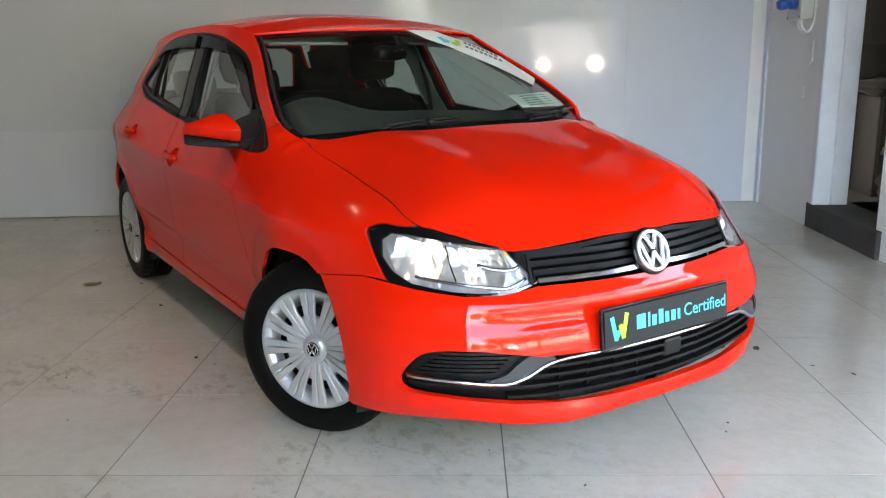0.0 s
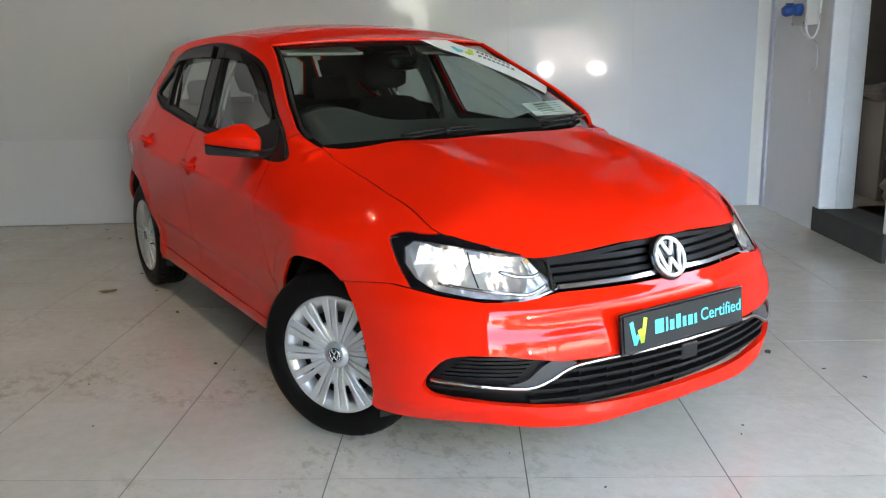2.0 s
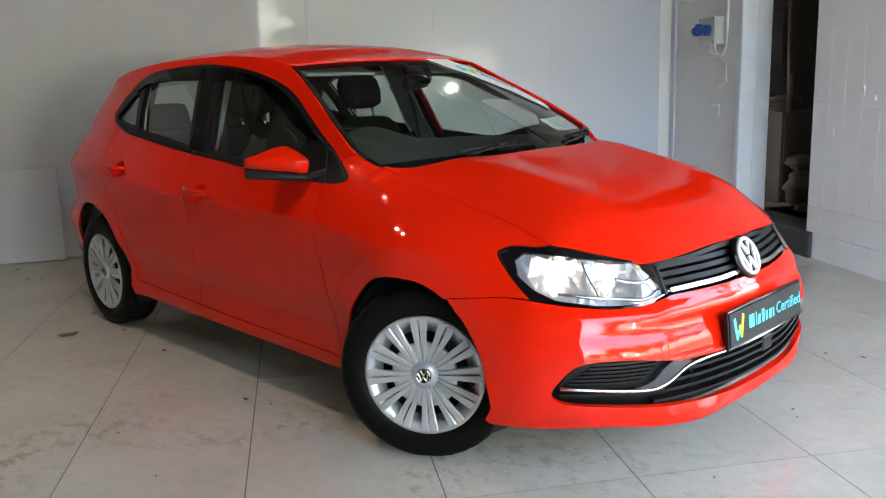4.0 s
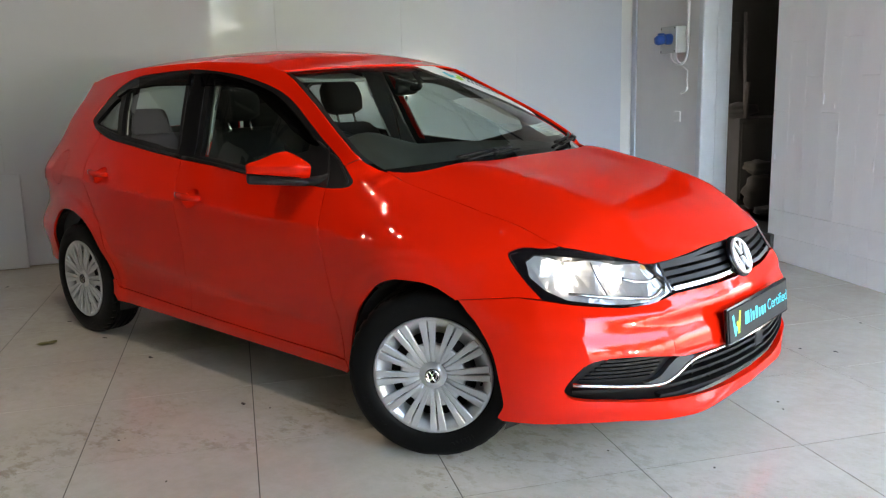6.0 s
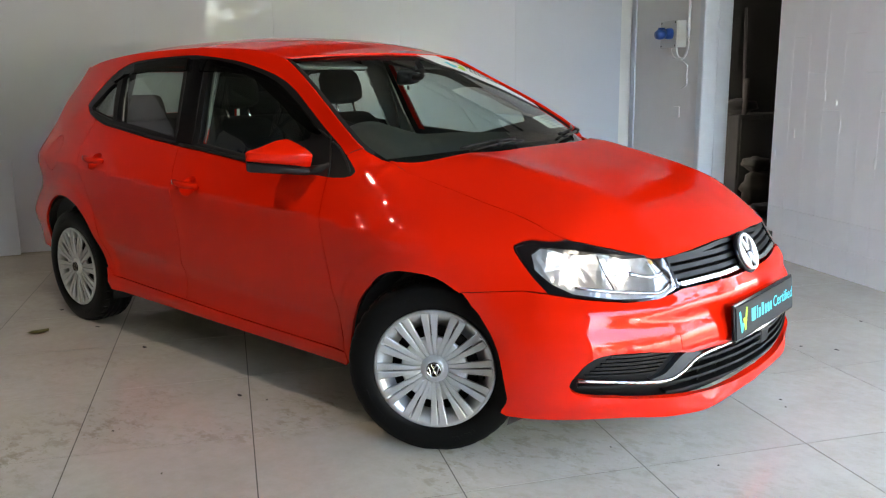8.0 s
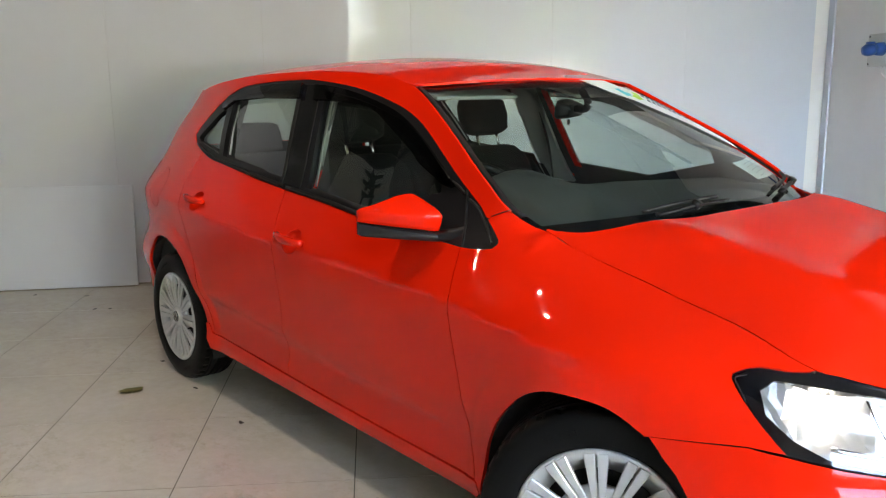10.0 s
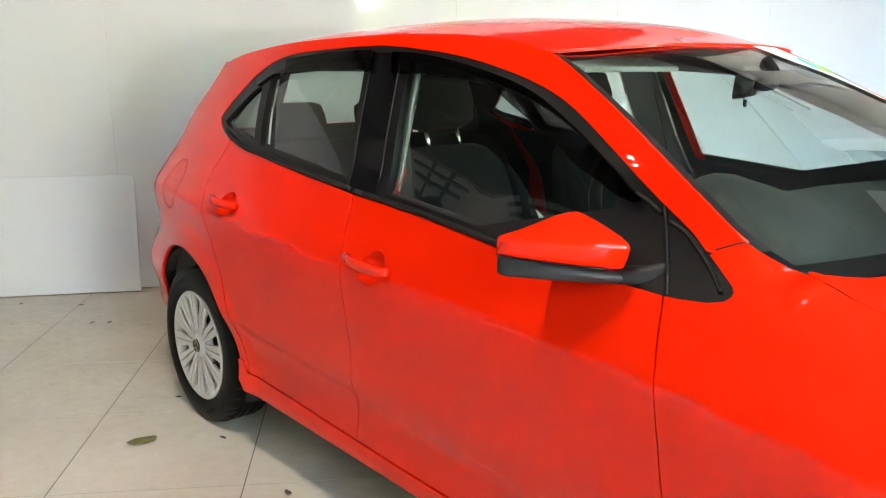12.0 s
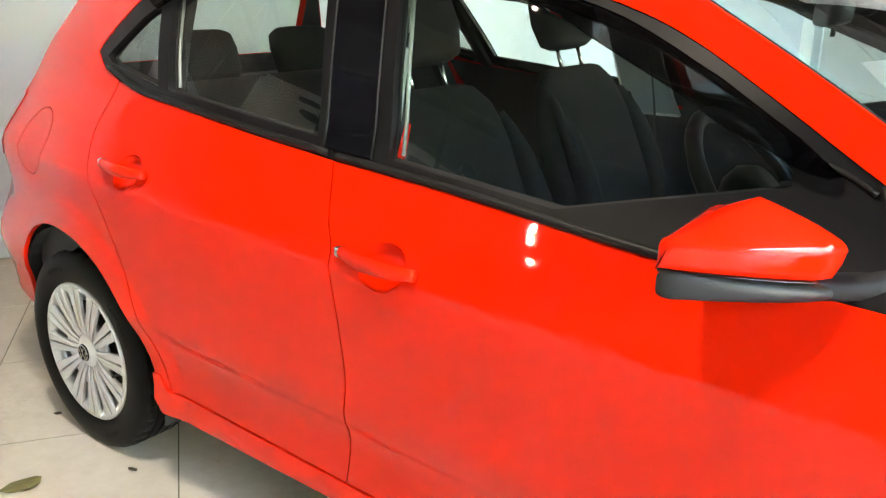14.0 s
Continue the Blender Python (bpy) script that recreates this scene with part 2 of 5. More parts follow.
def sheet(name, poly, fn, mat, parent, hint, step=.03, holes=(), flange=.012, mirror=False, label="", flat=False):
    """A curved panel: the outline poly (and holes) in the plane of fn's two values, laid on the surface fn, with a turned-in edge."""
    loops = [split_edges(list(q), step) for q in (poly, *holes)]
    pts, edges = [], []
    for loop in loops:
        k = len(pts)
        pts += loop
        edges += [(k + i, k + (i + 1) % len(loop)) for i in range(len(loop))]
    rim = np.array(pts)
    lo, hi = rim.min(0), rim.max(0)
    gx, gy = np.meshgrid(np.arange(lo[0], hi[0], step), np.arange(lo[1], hi[1], step))
    grid = np.stack([gx.ravel() + .37 * step * (np.arange(gx.size) // gx.shape[1] % 2), gy.ravel()], 1)
    grid = grid[inside(loops[0], grid)]
    for loop in loops[1:]:
        grid = grid[~inside(loop, grid)]
    if len(grid):
        keep = np.array([np.min((rim[:, 0] - q[0]) ** 2 + (rim[:, 1] - q[1]) ** 2) > (.45 * step) ** 2 for q in grid])
        grid = grid[keep]
    allp = [Vector(p) for p in pts] + [Vector(p) for p in grid]
    v2, _, tris, *_ = delaunay_2d_cdt(allp, edges, [], 0, 1e-7)
    v2 = np.array([tuple(v) for v in v2])
    tris = np.array([t for t in tris if len(t) == 3])
    mid = v2[tris].mean(1)
    ok = inside(loops[0], mid)
    for loop in loops[1:]:
        ok &= ~inside(loop, mid)
    tris = tris[ok]
    h = 1e-3
    P = lambda a, b: np.stack(np.broadcast_arrays(*fn(a, b)), -1)
    a, b = v2[:, 0], v2[:, 1]
    v3 = P(a, b)
    nor = np.cross(P(a + h, b) - P(a - h, b), P(a, b + h) - P(a, b - h))
    nor /= np.maximum(np.linalg.norm(nor, axis=1, keepdims=True), 1e-12)
    if (nor @ np.array(hint, float)).mean() < 0:
        nor = -nor
    t3 = v3[tris]
    wind = np.einsum("ij,ij->i", np.cross(t3[:, 1] - t3[:, 0], t3[:, 2] - t3[:, 0]), nor[tris].mean(1)) < 0
    tris[wind] = tris[wind][:, ::-1]
    verts, normals, faces = list(v3), list(nor), [tuple(t) for t in tris]
    if flange:
        count = {}
        for t in tris:
            for e in ((t[0], t[1]), (t[1], t[2]), (t[2], t[0])):
                count[tuple(sorted(e))] = count.get(tuple(sorted(e)), []) + [e]
        top, low = {}, {}
        for e in (es[0] for es in count.values() if len(es) == 1):
            for i in e:
                if i not in top:
                    top[i], low[i] = len(verts), len(verts) + 1
                    verts += [v3[i], v3[i] - flange * nor[i]]
                    normals += [(0, 0, 0)] * 2
            faces.append((top[e[1]], top[e[0]], low[e[0]], low[e[1]]))
    if mirror:
        verts = [(v[0], -v[1], v[2]) for v in verts]
        normals = [(v[0], -v[1], v[2]) for v in normals]
        faces = [f[::-1] for f in faces]
    return mesh_object(name, verts, faces, mat, parent, label, not flat, None if flat else normals)


def tube(bm, pts, r, n=8, flat=1.0, closed=False):
    """A round bar along the points, r thick (one value or one a point)."""
    pts = [Vector(p) for p in pts]
    rings, m = [], len(pts)
    rs = r if hasattr(r, "__len__") else [r] * m
    up = Vector((0, 0, 1))
    for i, p in enumerate(pts):
        a, b = (pts[(i - 1) % m], pts[(i + 1) % m]) if closed else (pts[max(i - 1, 0)], pts[min(i + 1, m - 1)])
        d = (b - a).normalized()
        s = d.cross(up)
        s = s.normalized() if s.length > .05 else Vector((0, 1, 0)) if abs(d.y) < .9 else Vector((1, 0, 0))
        w = s.cross(d).normalized()
        rings.append([bm.verts.new(p + rs[i] * (math.cos(k * math.tau / n) * s + flat * math.sin(k * math.tau / n) * w)) for k in range(n)])
    for a, b in zip(rings, rings[1:] + rings[:1] if closed else rings[1:]):
        for k in range(n):
            bm.faces.new((a[k], a[(k + 1) % n], b[(k + 1) % n], b[k]))
    if not closed:
        bm.faces.new(rings[0][::-1])
        bm.faces.new(rings[-1])
    bmesh.ops.recalc_face_normals(bm, faces=bm.faces)
    return bm


def box(bm, size, at=(0, 0, 0), bevel=0.0, m=None, seg=2):
    r = bmesh.ops.create_cube(bm, size=1)
    bmesh.ops.scale(bm, vec=size, verts=r["verts"])
    if bevel:
        es = list({e for v in r["verts"] for e in v.link_edges})
        g = bmesh.ops.bevel(bm, geom=es, offset=bevel, segments=seg, affect="EDGES", profile=.5)
        vs = list({v for f in g["faces"] for v in f.verts} | {v for v in r["verts"] if v.is_valid})
    else:
        vs = r["verts"]
    bmesh.ops.transform(bm, matrix=Matrix.Translation(at) @ (m or Matrix()), verts=vs)
    return bm


def lathe(bm, profile, n=48, axis="Y", closed=True):
    """Turn (radius, along) points round the axis y."""
    rings = []
    for r, h in profile:
        rings.append([bm.verts.new((r * math.cos(k * math.tau / n), h, r * math.sin(k * math.tau / n))) for k in range(n)])
    pairs = zip(rings, rings[1:] + rings[:1]) if closed else zip(rings, rings[1:])
    for a, b in pairs:
        for k in range(n):
            bm.faces.new((a[k], a[(k + 1) % n], b[(k + 1) % n], b[k]))
    bmesh.ops.recalc_face_normals(bm, faces=bm.faces)
    return bm


def loft(bm, rings, caps=True, closed=True):
    """Skin between rings of as many points each."""
    rs = [[bm.verts.new(p) for p in r] for r in rings]
    for a, b in zip(rs, rs[1:]):
        n = len(a)
        for k in range(n if closed else n - 1):
            bm.faces.new((a[k], a[(k + 1) % n], b[(k + 1) % n], b[k]))
    if caps and closed:
        bm.faces.new(rs[0][::-1])
        bm.faces.new(rs[-1])
    bmesh.ops.recalc_face_normals(bm, faces=bm.faces)
    return bm


def ring_of(cx, cy, rx, ry, n=20, p=2.6):
    """A rounded rectangle (superellipse) as 2D points."""
    out = []
    for k in range(n):
        c, s = math.cos(k * math.tau / n), math.sin(k * math.tau / n)
        out.append((cx + rx * math.copysign(abs(c) ** (2 / p), c), cy + ry * math.copysign(abs(s) ** (2 / p), s)))
    return out


# ---- the car ----
# world axes: x ahead of the car, y to its left, z up; the front axle stands over the origin
S_Y = np.concatenate((np.linspace(0, .80, 300), np.linspace(.801, .8399, 300)))
S_X = PLAN(S_Y)
S_LEN = np.concatenate(([0], np.cumsum(np.hypot(np.diff(S_Y), np.diff(S_X)))))


def side_face(off=0.0):
    """The right flank, moved out by off: (x, z) to a place."""
    return lambda x, z: (x, -(width(x, z) + off), z)


PANE_TOP = curve([-2.4, -2.19, -1.856, -1.652, -1.455, -1.238, -1.055, -.885, -.74, -.665], [1.10, 1.25, 1.296, 1.296, 1.296, 1.266, 1.226, 1.172, 1.102, 1.045])


def glass_face(off=0.0):
    """The right-hand panes: nearly flat, leaning in evenly from the belt up to the frame."""
    def f(x, z):
        fall = PANE_TOP(x) - z
        return x, -(width(x, PANE_TOP(x)) + .40 * fall + .035 * fall * np.maximum(.30 - fall, 0) + off), z
    return f


def front_face(off=0.0):
    """The nose, from flank to flank: (length round it from the middle, z) to a place."""
    def f(s, z):
        k = np.sign(s)
        yp, px = np.interp(np.abs(s), S_LEN, S_Y), np.interp(np.abs(s), S_LEN, S_X)
        chin = smooth(.275, .205, z)
        x = NOSE(z) - px + chin * (.020 * np.exp(-((yp - .33) / .13) ** 2) - .034 * smooth(.48, .70, yp))
        up = smooth(.45, .75, z)
        side = SECTION(z + SHIFT(x) * up) * TAIL(x)
        nose = FRONT_W(z) * yp / .838
        b = smooth(-.15, .36, x)
        y = side * (1 - b) + np.minimum(nose, side + .05) * b
        if np.any(np.asarray(off)):
            d = np.interp(np.abs(s) + .02, S_LEN, S_X) - np.interp(np.abs(s) - .02, S_LEN, S_X)
            e = np.interp(np.abs(s) + .02, S_LEN, S_Y) - np.interp(np.abs(s) - .02, S_LEN, S_Y)
            n = np.maximum(np.hypot(d, e), 1e-9)
            x, y = x + off * e / n, y + off * d / n
        return x, k * y, z
    return f


def fy(y, z):
    """The nose's own measure of a place given by y and z."""
    return float(np.sign(y) * np.interp(abs(y) * .838 / FRONT_W(z), S_Y, S_LEN)), z


def fx(x, z):
    """The same, on the right flank, of a place given by x and z."""
    return -float(np.interp(NOSE(z) - x, S_X, S_LEN)), z


def both(half):
    """An outline from its right half, from the upper middle down to the lower middle."""
    return half + [(-a, b) for a, b in half[::-1] if abs(a) > 1e-6]


BON_Z = curve([-.6, -.35, -.09, .1, .3, .5, .60, .66, .70, .74], [1.02, .992, .957, .918, .872, .806, .757, .716, .676, .62])
ROOF_LIFT = curve([-2.8, -2.3, -1.6, -1.1, -.85], [.038, .052, .056, .048, .035])


BON_LINE = [(-.313, .944), (-.231, .911), (-.077, .868), (.087, .827), (.258, .787), (.401, .739)]
FRONT_LINE = [(.470, .560, .718), (.545, .497, .697), (.620, .430, .676)]
BON_X = np.linspace(-.32, .40, 73)
EDGE_Z = curve([x for x, _ in BON_LINE] + [x for x, _, _ in FRONT_LINE], [z for _, z in BON_LINE] + [z for _, _, z in FRONT_LINE])
EDGE_Y = curve([*BON_X, *[x for x, _, _ in FRONT_LINE]], [*(width(BON_X, EDGE_Z(BON_X)) - .0045), *[y for _, y, _ in FRONT_LINE]])


def bonnet_face(off=0.0):
    def f(x, y):
        a = np.abs(y)
        z = BON_Z(x + PLAN(a * 1.13))
        drop = EDGE_Z(x) - BON_Z(x + PLAN(EDGE_Y(x) * 1.13))
        z = z + drop * np.minimum(a / EDGE_Y(x), 1.0) ** 5 * (1 - smooth(.60, .68, x))
        ridge = .020 * np.exp(-((a - (.42 + .10 * (-x))) / .11) ** 2) * smooth(.66, .38, x) * smooth(-.25, -.02, x)
        return x, y, z + ridge + off
    return f


def roof_face(off=0.0):
    def f(x, y):
        zr = 1.366 - CROWN(x)
        yr = width(x, zr)
        t = np.minimum(np.abs(y) / yr, 1)
        return x, y, zr + ROOF_LIFT(x) * (1 - t ** 2.3) + off
    return f


WS_EDGE_X = curve([0, .1, .25, .45, .66, .88, 1], [-.29, -.385, -.496, -.644, -.806, -.925, -.985])
WS_EDGE_Z = curve([-1.0, -.91, -.806, -.644, -.496, -.385, -.27], [1.314, 1.276, 1.222, 1.137, 1.052, .982, .925])


def screen_face(off=0.0):
    """The windscreen: u across from -1 (right) to 1, v from the cowl up to the roof."""
    def f(u, v):
        ex = WS_EDGE_X(v)
        ez = WS_EDGE_Z(ex)
        ey = width(ex, ez) - .012
        cx = -.115 + (-.86 + .115) * v
        cz = .952 + (1.326 - .952) * v + .012 * 4 * v * (1 - v)
        t = np.abs(u) ** 2.3
        x1, z1 = -.86 - .125 * t, 1.326 + (float(WS_EDGE_Z(-.985)) - .012 - 1.326) * t
        y1 = u * (float(width(-.985, WS_EDGE_Z(-.985))) - .012)
        lift = (roof_face()(x1, y1)[2] - .004 - z1) * np.clip(v, 0, 1) ** 4
        return cx + (ex - cx) * t + off * .5, u * ey, cz + (ez - .012 - cz) * t + lift + off * .86
    return f


def both_y(half):
    """An outline (x, y) from its right half, from the middle to the middle."""
    return half + [(a, -b) for a, b in half[::-1] if abs(b) > 1e-6]


car = new("car")
car.matrix_basis = pose(-.002, .010, .001, 0, 0, .5)
tagged(car, "glossy red five-door hatchback car with lit headlamps on the tiled floor", "car")
RIGHT, FRONT, UP = (0, -1, 0), (1, 0, 0), (0, 0, 1)

WIN_TOP = [(-.368, .907), (-.430, .958), (-.569, 1.037), (-.709, 1.117), (-.883, 1.205), (-1.055, 1.261), (-1.238, 1.30), (-1.396, 1.32),
           (-1.531, 1.332), (-1.616, 1.336), (-1.856, 1.332), (-2.13, 1.314), (-2.295, 1.258), (-2.39, 1.184), (-2.450, 1.108)]
WIN_LOW = [(-2.39, 1.068), (-2.2, 1.020), (-2.045, 1.002), (-1.746, .969), (-1.527, .949), (-1.207, .926), (-.902, .899), (-.565, .888), (-.469, .880), (-.385, .884)]
GAP_F = [(-.49, .883), (-.466, .818), (-.438, .743), (-.431, .649), (-.432, .566), (-.428, .42), (-.418, .33), (-.409, .262)]
GAP_B = [(-1.498, .945), (-1.448, .85), (-1.412, .80), (-1.391, .70), (-1.388, .58), (-1.396, .51), (-1.416, .435), (-1.433, .33), (-1.441, .279)]
GAP_R = [(-2.30, 1.040), (-2.318, .93), (-2.27, .84), (-2.20, .74), (-2.135, .60), (-2.095, .45), (-2.058, .33), (-2.045, .297)]
LAMP_OUT = [(.41, .593), (.335, .657), (.281, .715), (.290, .733), (.316, .740), (.36, .737), (.401, .739)]
SHUT = .0032


def shifted(pts, dx, dz=0.0):
    return [(x + dx, z + dz) for x, z in pts]


def frame_line():
    return spline(WIN_TOP, 5)


def build_side(mirror):
    side = "left" if mirror else "right"
    hint = RIGHT
    sh = lambda name, poly, off, mat, parent, **k: sheet(name, poly, side_face(off), mat, parent, hint, mirror=mirror, **k)
    y = (lambda v: -v) if mirror else (lambda v: v)

    # front wing
    wing = spline(GAP_F, 4)
    wing = shifted(wing, SHUT / 2) + [(-.405, .235), (-.385, .222)]
    wing += spline([(-.372, .30), (-.348, .385), (-.288, .475), (-.195, .566), (-.105, .612), (-.02, .620), (.06, .610), (.145, .572)], 4)
    wing += spline([(.157, .575), (.254, .588), (.343, .598), (.41, .597)], 3)
    wing += spline(LAMP_OUT, 3)[2:]
    wing += spline(BON_LINE[::-1], 4)[1:-1] + [(-.318, .942), (-.345, .952), (-.40, .979), (-.437, .957), (-.381, .915), (-.3745, .907), (-.3755, .899), (-.384, .892), (-.41, .886), (-.46, .883)]
    sh("front_wing", wing, 0, PAINT, car, step=.018)

    # front door with its grip
    hole = arc(-1.283, .797, .052, 0, 360, 24, .040)[:-1]
    door_f = shifted(spline(GAP_F, 4), -SHUT / 2)[::-1] + [(-.565, .887), (-.75, .893), (-.902, .899), (-1.207, .926), (-1.385, .938)] + shifted(spline(GAP_B, 4), SHUT / 2) + [(-1.2, .2725), (-.8, .266)]
    fd = sh("front_door", door_f, 0, PAINT, car, step=.017, holes=[hole])
    hole_r = arc(-2.105, .853, .050, 0, 360, 24, .038)[:-1]
    door_r = [(-1.56, .951), (-1.746, .968), (-2.045, 1.001), (-2.2, 1.019), (-2.28, 1.038)] + shifted(spline(GAP_R, 4), SHUT / 2) + [(-1.8, .290)] + shifted(spline(GAP_B, 4), -SHUT / 2)[::-1]
    rd = sh("rear_door", door_r, 0, PAINT, car, step=.017, holes=[hole_r])
    for door, hx, hz in ((fd, -1.283, .797), (rd, -2.105, .853)):
        rx, rz = (.052, .040) if door is fd else (.050, .038)
        dish = lambda x, z, hx=hx, hz=hz, rx=rx, rz=rz: (x, -(width(x, z) - .024 * (1 - np.clip(((x - hx) / rx) ** 2 + ((z - hz) / rz) ** 2, 0, 1) ** 1.5) - .001), z)
        sheet("handle_dish", arc(hx, hz, rx, 0, 360, 24, rz)[:-1], dish, PAINT, door, hint, step=.008, mirror=mirror, flange=0)
        bm = bmesh.new()
        rings = []
        for i in range(13):
            t = i / 12
            x = hx - .092 + .176 * t
            z = hz + .010 - .006 * (t - .5)
            w = float(width(x, z))
            out = .004 + .030 * math.sin(math.pi * min(max(t, .04), .96)) ** .45
            h = .011 + .004 * math.sin(math.pi * t)
            rings.append([(x, y(-(w + out + .010 * math.cos(a))), z + h * math.sin(a)) for a in [k * math.tau / 10 for k in range(10)]])
        loft(bm, rings)
        part("door_handle", bm, PAINT, door, smooth=True)
        bm = bmesh.new()
        box(bm, (.022, .020, .022), (hx - .098, y(-(float(width(hx - .098, hz + .012)) + .010)), hz + .012), .006)
        part("lock_cap", bm, SATIN_CHROME, door, "pale grey lock cap", True)

    # flank frame: roof rail, windscreen pillar, tail pillar and rear quarter
    top = [(-.325, .945), (-.385, .982), (-.496, 1.052), (-.644, 1.137), (-.806, 1.222), (-.91, 1.276), (-.985, 1.310)]
    rail = [(x, float(1.366 - CROWN(x))) for x in np.linspace(-1.06, -2.66, 24)]
    tail = spline([(-2.70, 1.305), (-2.74, 1.26), (-2.79, 1.18), (-2.86, 1.06), (-2.94, .94), (-2.98, .86), (-3.02, .76), (-3.06, .61), (-3.08, .45), (-3.05, .33)], 4)
    arch = spline([(-2.845, .325), (-2.828, .39), (-2.785, .487), (-2.70, .588), (-2.59, .642), (-2.47, .662), (-2.345, .645), (-2.235, .585), (-2.155, .475), (-2.112, .35), (-2.105, .30)], 4)
    body = spline(top, 4) + rail + tail + arch + shifted(spline(GAP_R, 4), -SHUT / 2)[::-1][1:]
    body += [(-2.40, 1.075)] + frame_line()[::-1][:-7] + [(-.445, .962)]
    fuel = arc(-2.625, .865, .088, 0, 360, 28)[:-1]
    q = sh("side_panel", body, 0, PAINT, car, step=.018, holes=[fuel] if not mirror else [])
    if not mirror:
        sh("fuel_flap", arc(-2.625, .865, .085, 0, 360, 28)[:-1], 0, PAINT, q, step=.03)

    # sill
    sh("sill", [(-.400, .258), (-.390, .228), (-.41, .205), (-2.09, .225), (-2.114, .262), (-2.113, .30), (-2.114, .332), (-2.085, .335), (-2.060, .294), (-1.8, .286), (-1.441, .275), (-1.2, .2685), (-.8, .262)], .004, PAINT, car, step=.03, flange=.03)

    # black window surround with the middle pillar
    f_open = spline([(-.665, .915), (-.665, 1.045), (-.74, 1.102), (-.885, 1.172), (-1.055, 1.226), (-1.238, 1.266), (-1.455, 1.296)], 3)[2:] + [(-1.37, .962), (-1.0, .930)]
    r_open = [(-1.565, .982)] + spline([(-1.652, 1.296), (-1.856, 1.296), (-2.09, 1.280), (-2.188, 1.246)], 3) + [(-2.092, 1.034), (-1.8, 1.004)]
    q_open = [(-2.135, 1.040), (-2.228, 1.228)] + spline([(-2.29, 1.193), (-2.355, 1.135), (-2.396, 1.098)], 3) + [(-2.36, 1.080)]
    surround = frame_line() + [(-2.425, 1.085)] + WIN_LOW
    ws = sh("window_surround", surround, -.003, SATIN_BLACK, car, step=.03, holes=[f_open, r_open, q_open], flange=.02)
    sh("middle_pillar_cover", [(-1.405, .958), (-1.488, 1.313), (-1.622, 1.318), (-1.535, .966)], .001, GLOSS_BLACK, ws, step=.04, flange=.003)
    # Grey beads stand in for thin highlights reflected along the cover's edges.
    for a, b in (((-1.405, .958), (-1.488, 1.313)), ((-1.535, .966), (-1.622, 1.318))):
        bm = bmesh.new()
        pts = [(a[0] + (b[0] - a[0]) * t, a[1] + (b[1] - a[1]) * t) for t in np.linspace(0, 1, 7)]
        tube(bm, [(x, y(-(float(width(x, z)) + .0015)), z) for x, z in pts], .0022, 6)
        part("pillar_edge_glint", bm, GREY_PLASTIC, ws, smooth=True)
    grow = lambda poly, c=.985: [(sum(a for a, _ in poly) / len(poly) * (1 - c) + a * c, sum(b for _, b in poly) / len(poly) * (1 - c) + b * c) for a, b in poly]
    for name, poly in (("front_window", f_open), ("rear_window", r_open), ("quarter_window", q_open)):
        sheet(name, grow(poly, 1.02), glass_face(-.014), QUARTER_GLASS if name == "quarter_window" else SIDE_GLASS, car, hint, step=.04, flange=0, mirror=mirror)
    inner_edge = [(a + (.012 if b > 1.2 else 0), b + .012) if b > 1.0 else (a, b - .03) for a, b in surround]
    sh("inner_trim", inner_edge, -.026, LINING_DARK, ws, step=.04, holes=[grow(f_open, 1.0), grow(r_open, 1.0), grow(q_open, 1.0)], flange=.004)
    # bright run channels beside the panes
    for a, b in (((-1.368, .965), (-1.452, 1.290)), ((-2.097, 1.038), (-2.189, 1.238))):
        bm = bmesh.new()
        pts = [(a[0] + (b[0] - a[0]) * t + .012, a[1] + (b[1] - a[1]) * t) for t in np.linspace(0, 1, 8)]
        tube(bm, [(x, y(-(float(width(x, z)) - .030)), z) for x, z in pts], .0038, 6)
        part("window_channel", bm, PILLAR_TRIM, ws, "pale run channel", True)
    # belt seals
    for run in ([(-.67, .890), (-.902, .906), (-1.207, .933), (-1.49, .953)], [(-1.52, .957), (-1.746, .977), (-2.045, 1.009), (-2.2, 1.027), (-2.37, 1.072)]):
        bm = bmesh.new()
        tube(bm, [(x, y(-(float(width(x, z)) + .001)), z) for x, z in spline(run, 6)], .0085, 8)
        part("belt_seal", bm, SEAL, ws, "black rubber belt seal", True)
    # dark gap between bonnet and wing: a black tube laid in for its shade
    bm = bmesh.new()
    tube(bm, [(x, y(-(float(EDGE_Y(x)) + .0025)), float(EDGE_Z(x)) - .0050) for x in np.linspace(-.29, .40, 22)], .0036, 6)
    part("bonnet_gap_shade", bm, SEAL, car, smooth=True)
    # raised edge of the pillar beside the windscreen
    bm = bmesh.new()
    tube(bm, [(x, y(-(float(width(x, z)) - .004)), z - .001) for x, z in spline(top[1:], 4)], .0045, 8)
    part("pillar_bead", bm, PAINT, q, smooth=True)
    # seam across the foot of the pillar
    bm = bmesh.new()
    tube(bm, [(x, y(-(float(width(x, z)) + .0002)), z) for x, z in ((-.430, .966), (-.405, .977), (-.378, .987))], .0014, 6)
    part("pillar_seam", bm, SEAL, car, smooth=True)
    # shut line across the mirror triangle
    bm = bmesh.new()
    tube(bm, [(x, y(-(float(width(x, z)) - .001)), z) for x, z in ((-.486, .884), (-.505, .925), (-.521, .957), (-.540, 1.0), (-.550, 1.024))], .0035, 6)
    part("triangle_seal", bm, SEAL, ws, smooth=True)
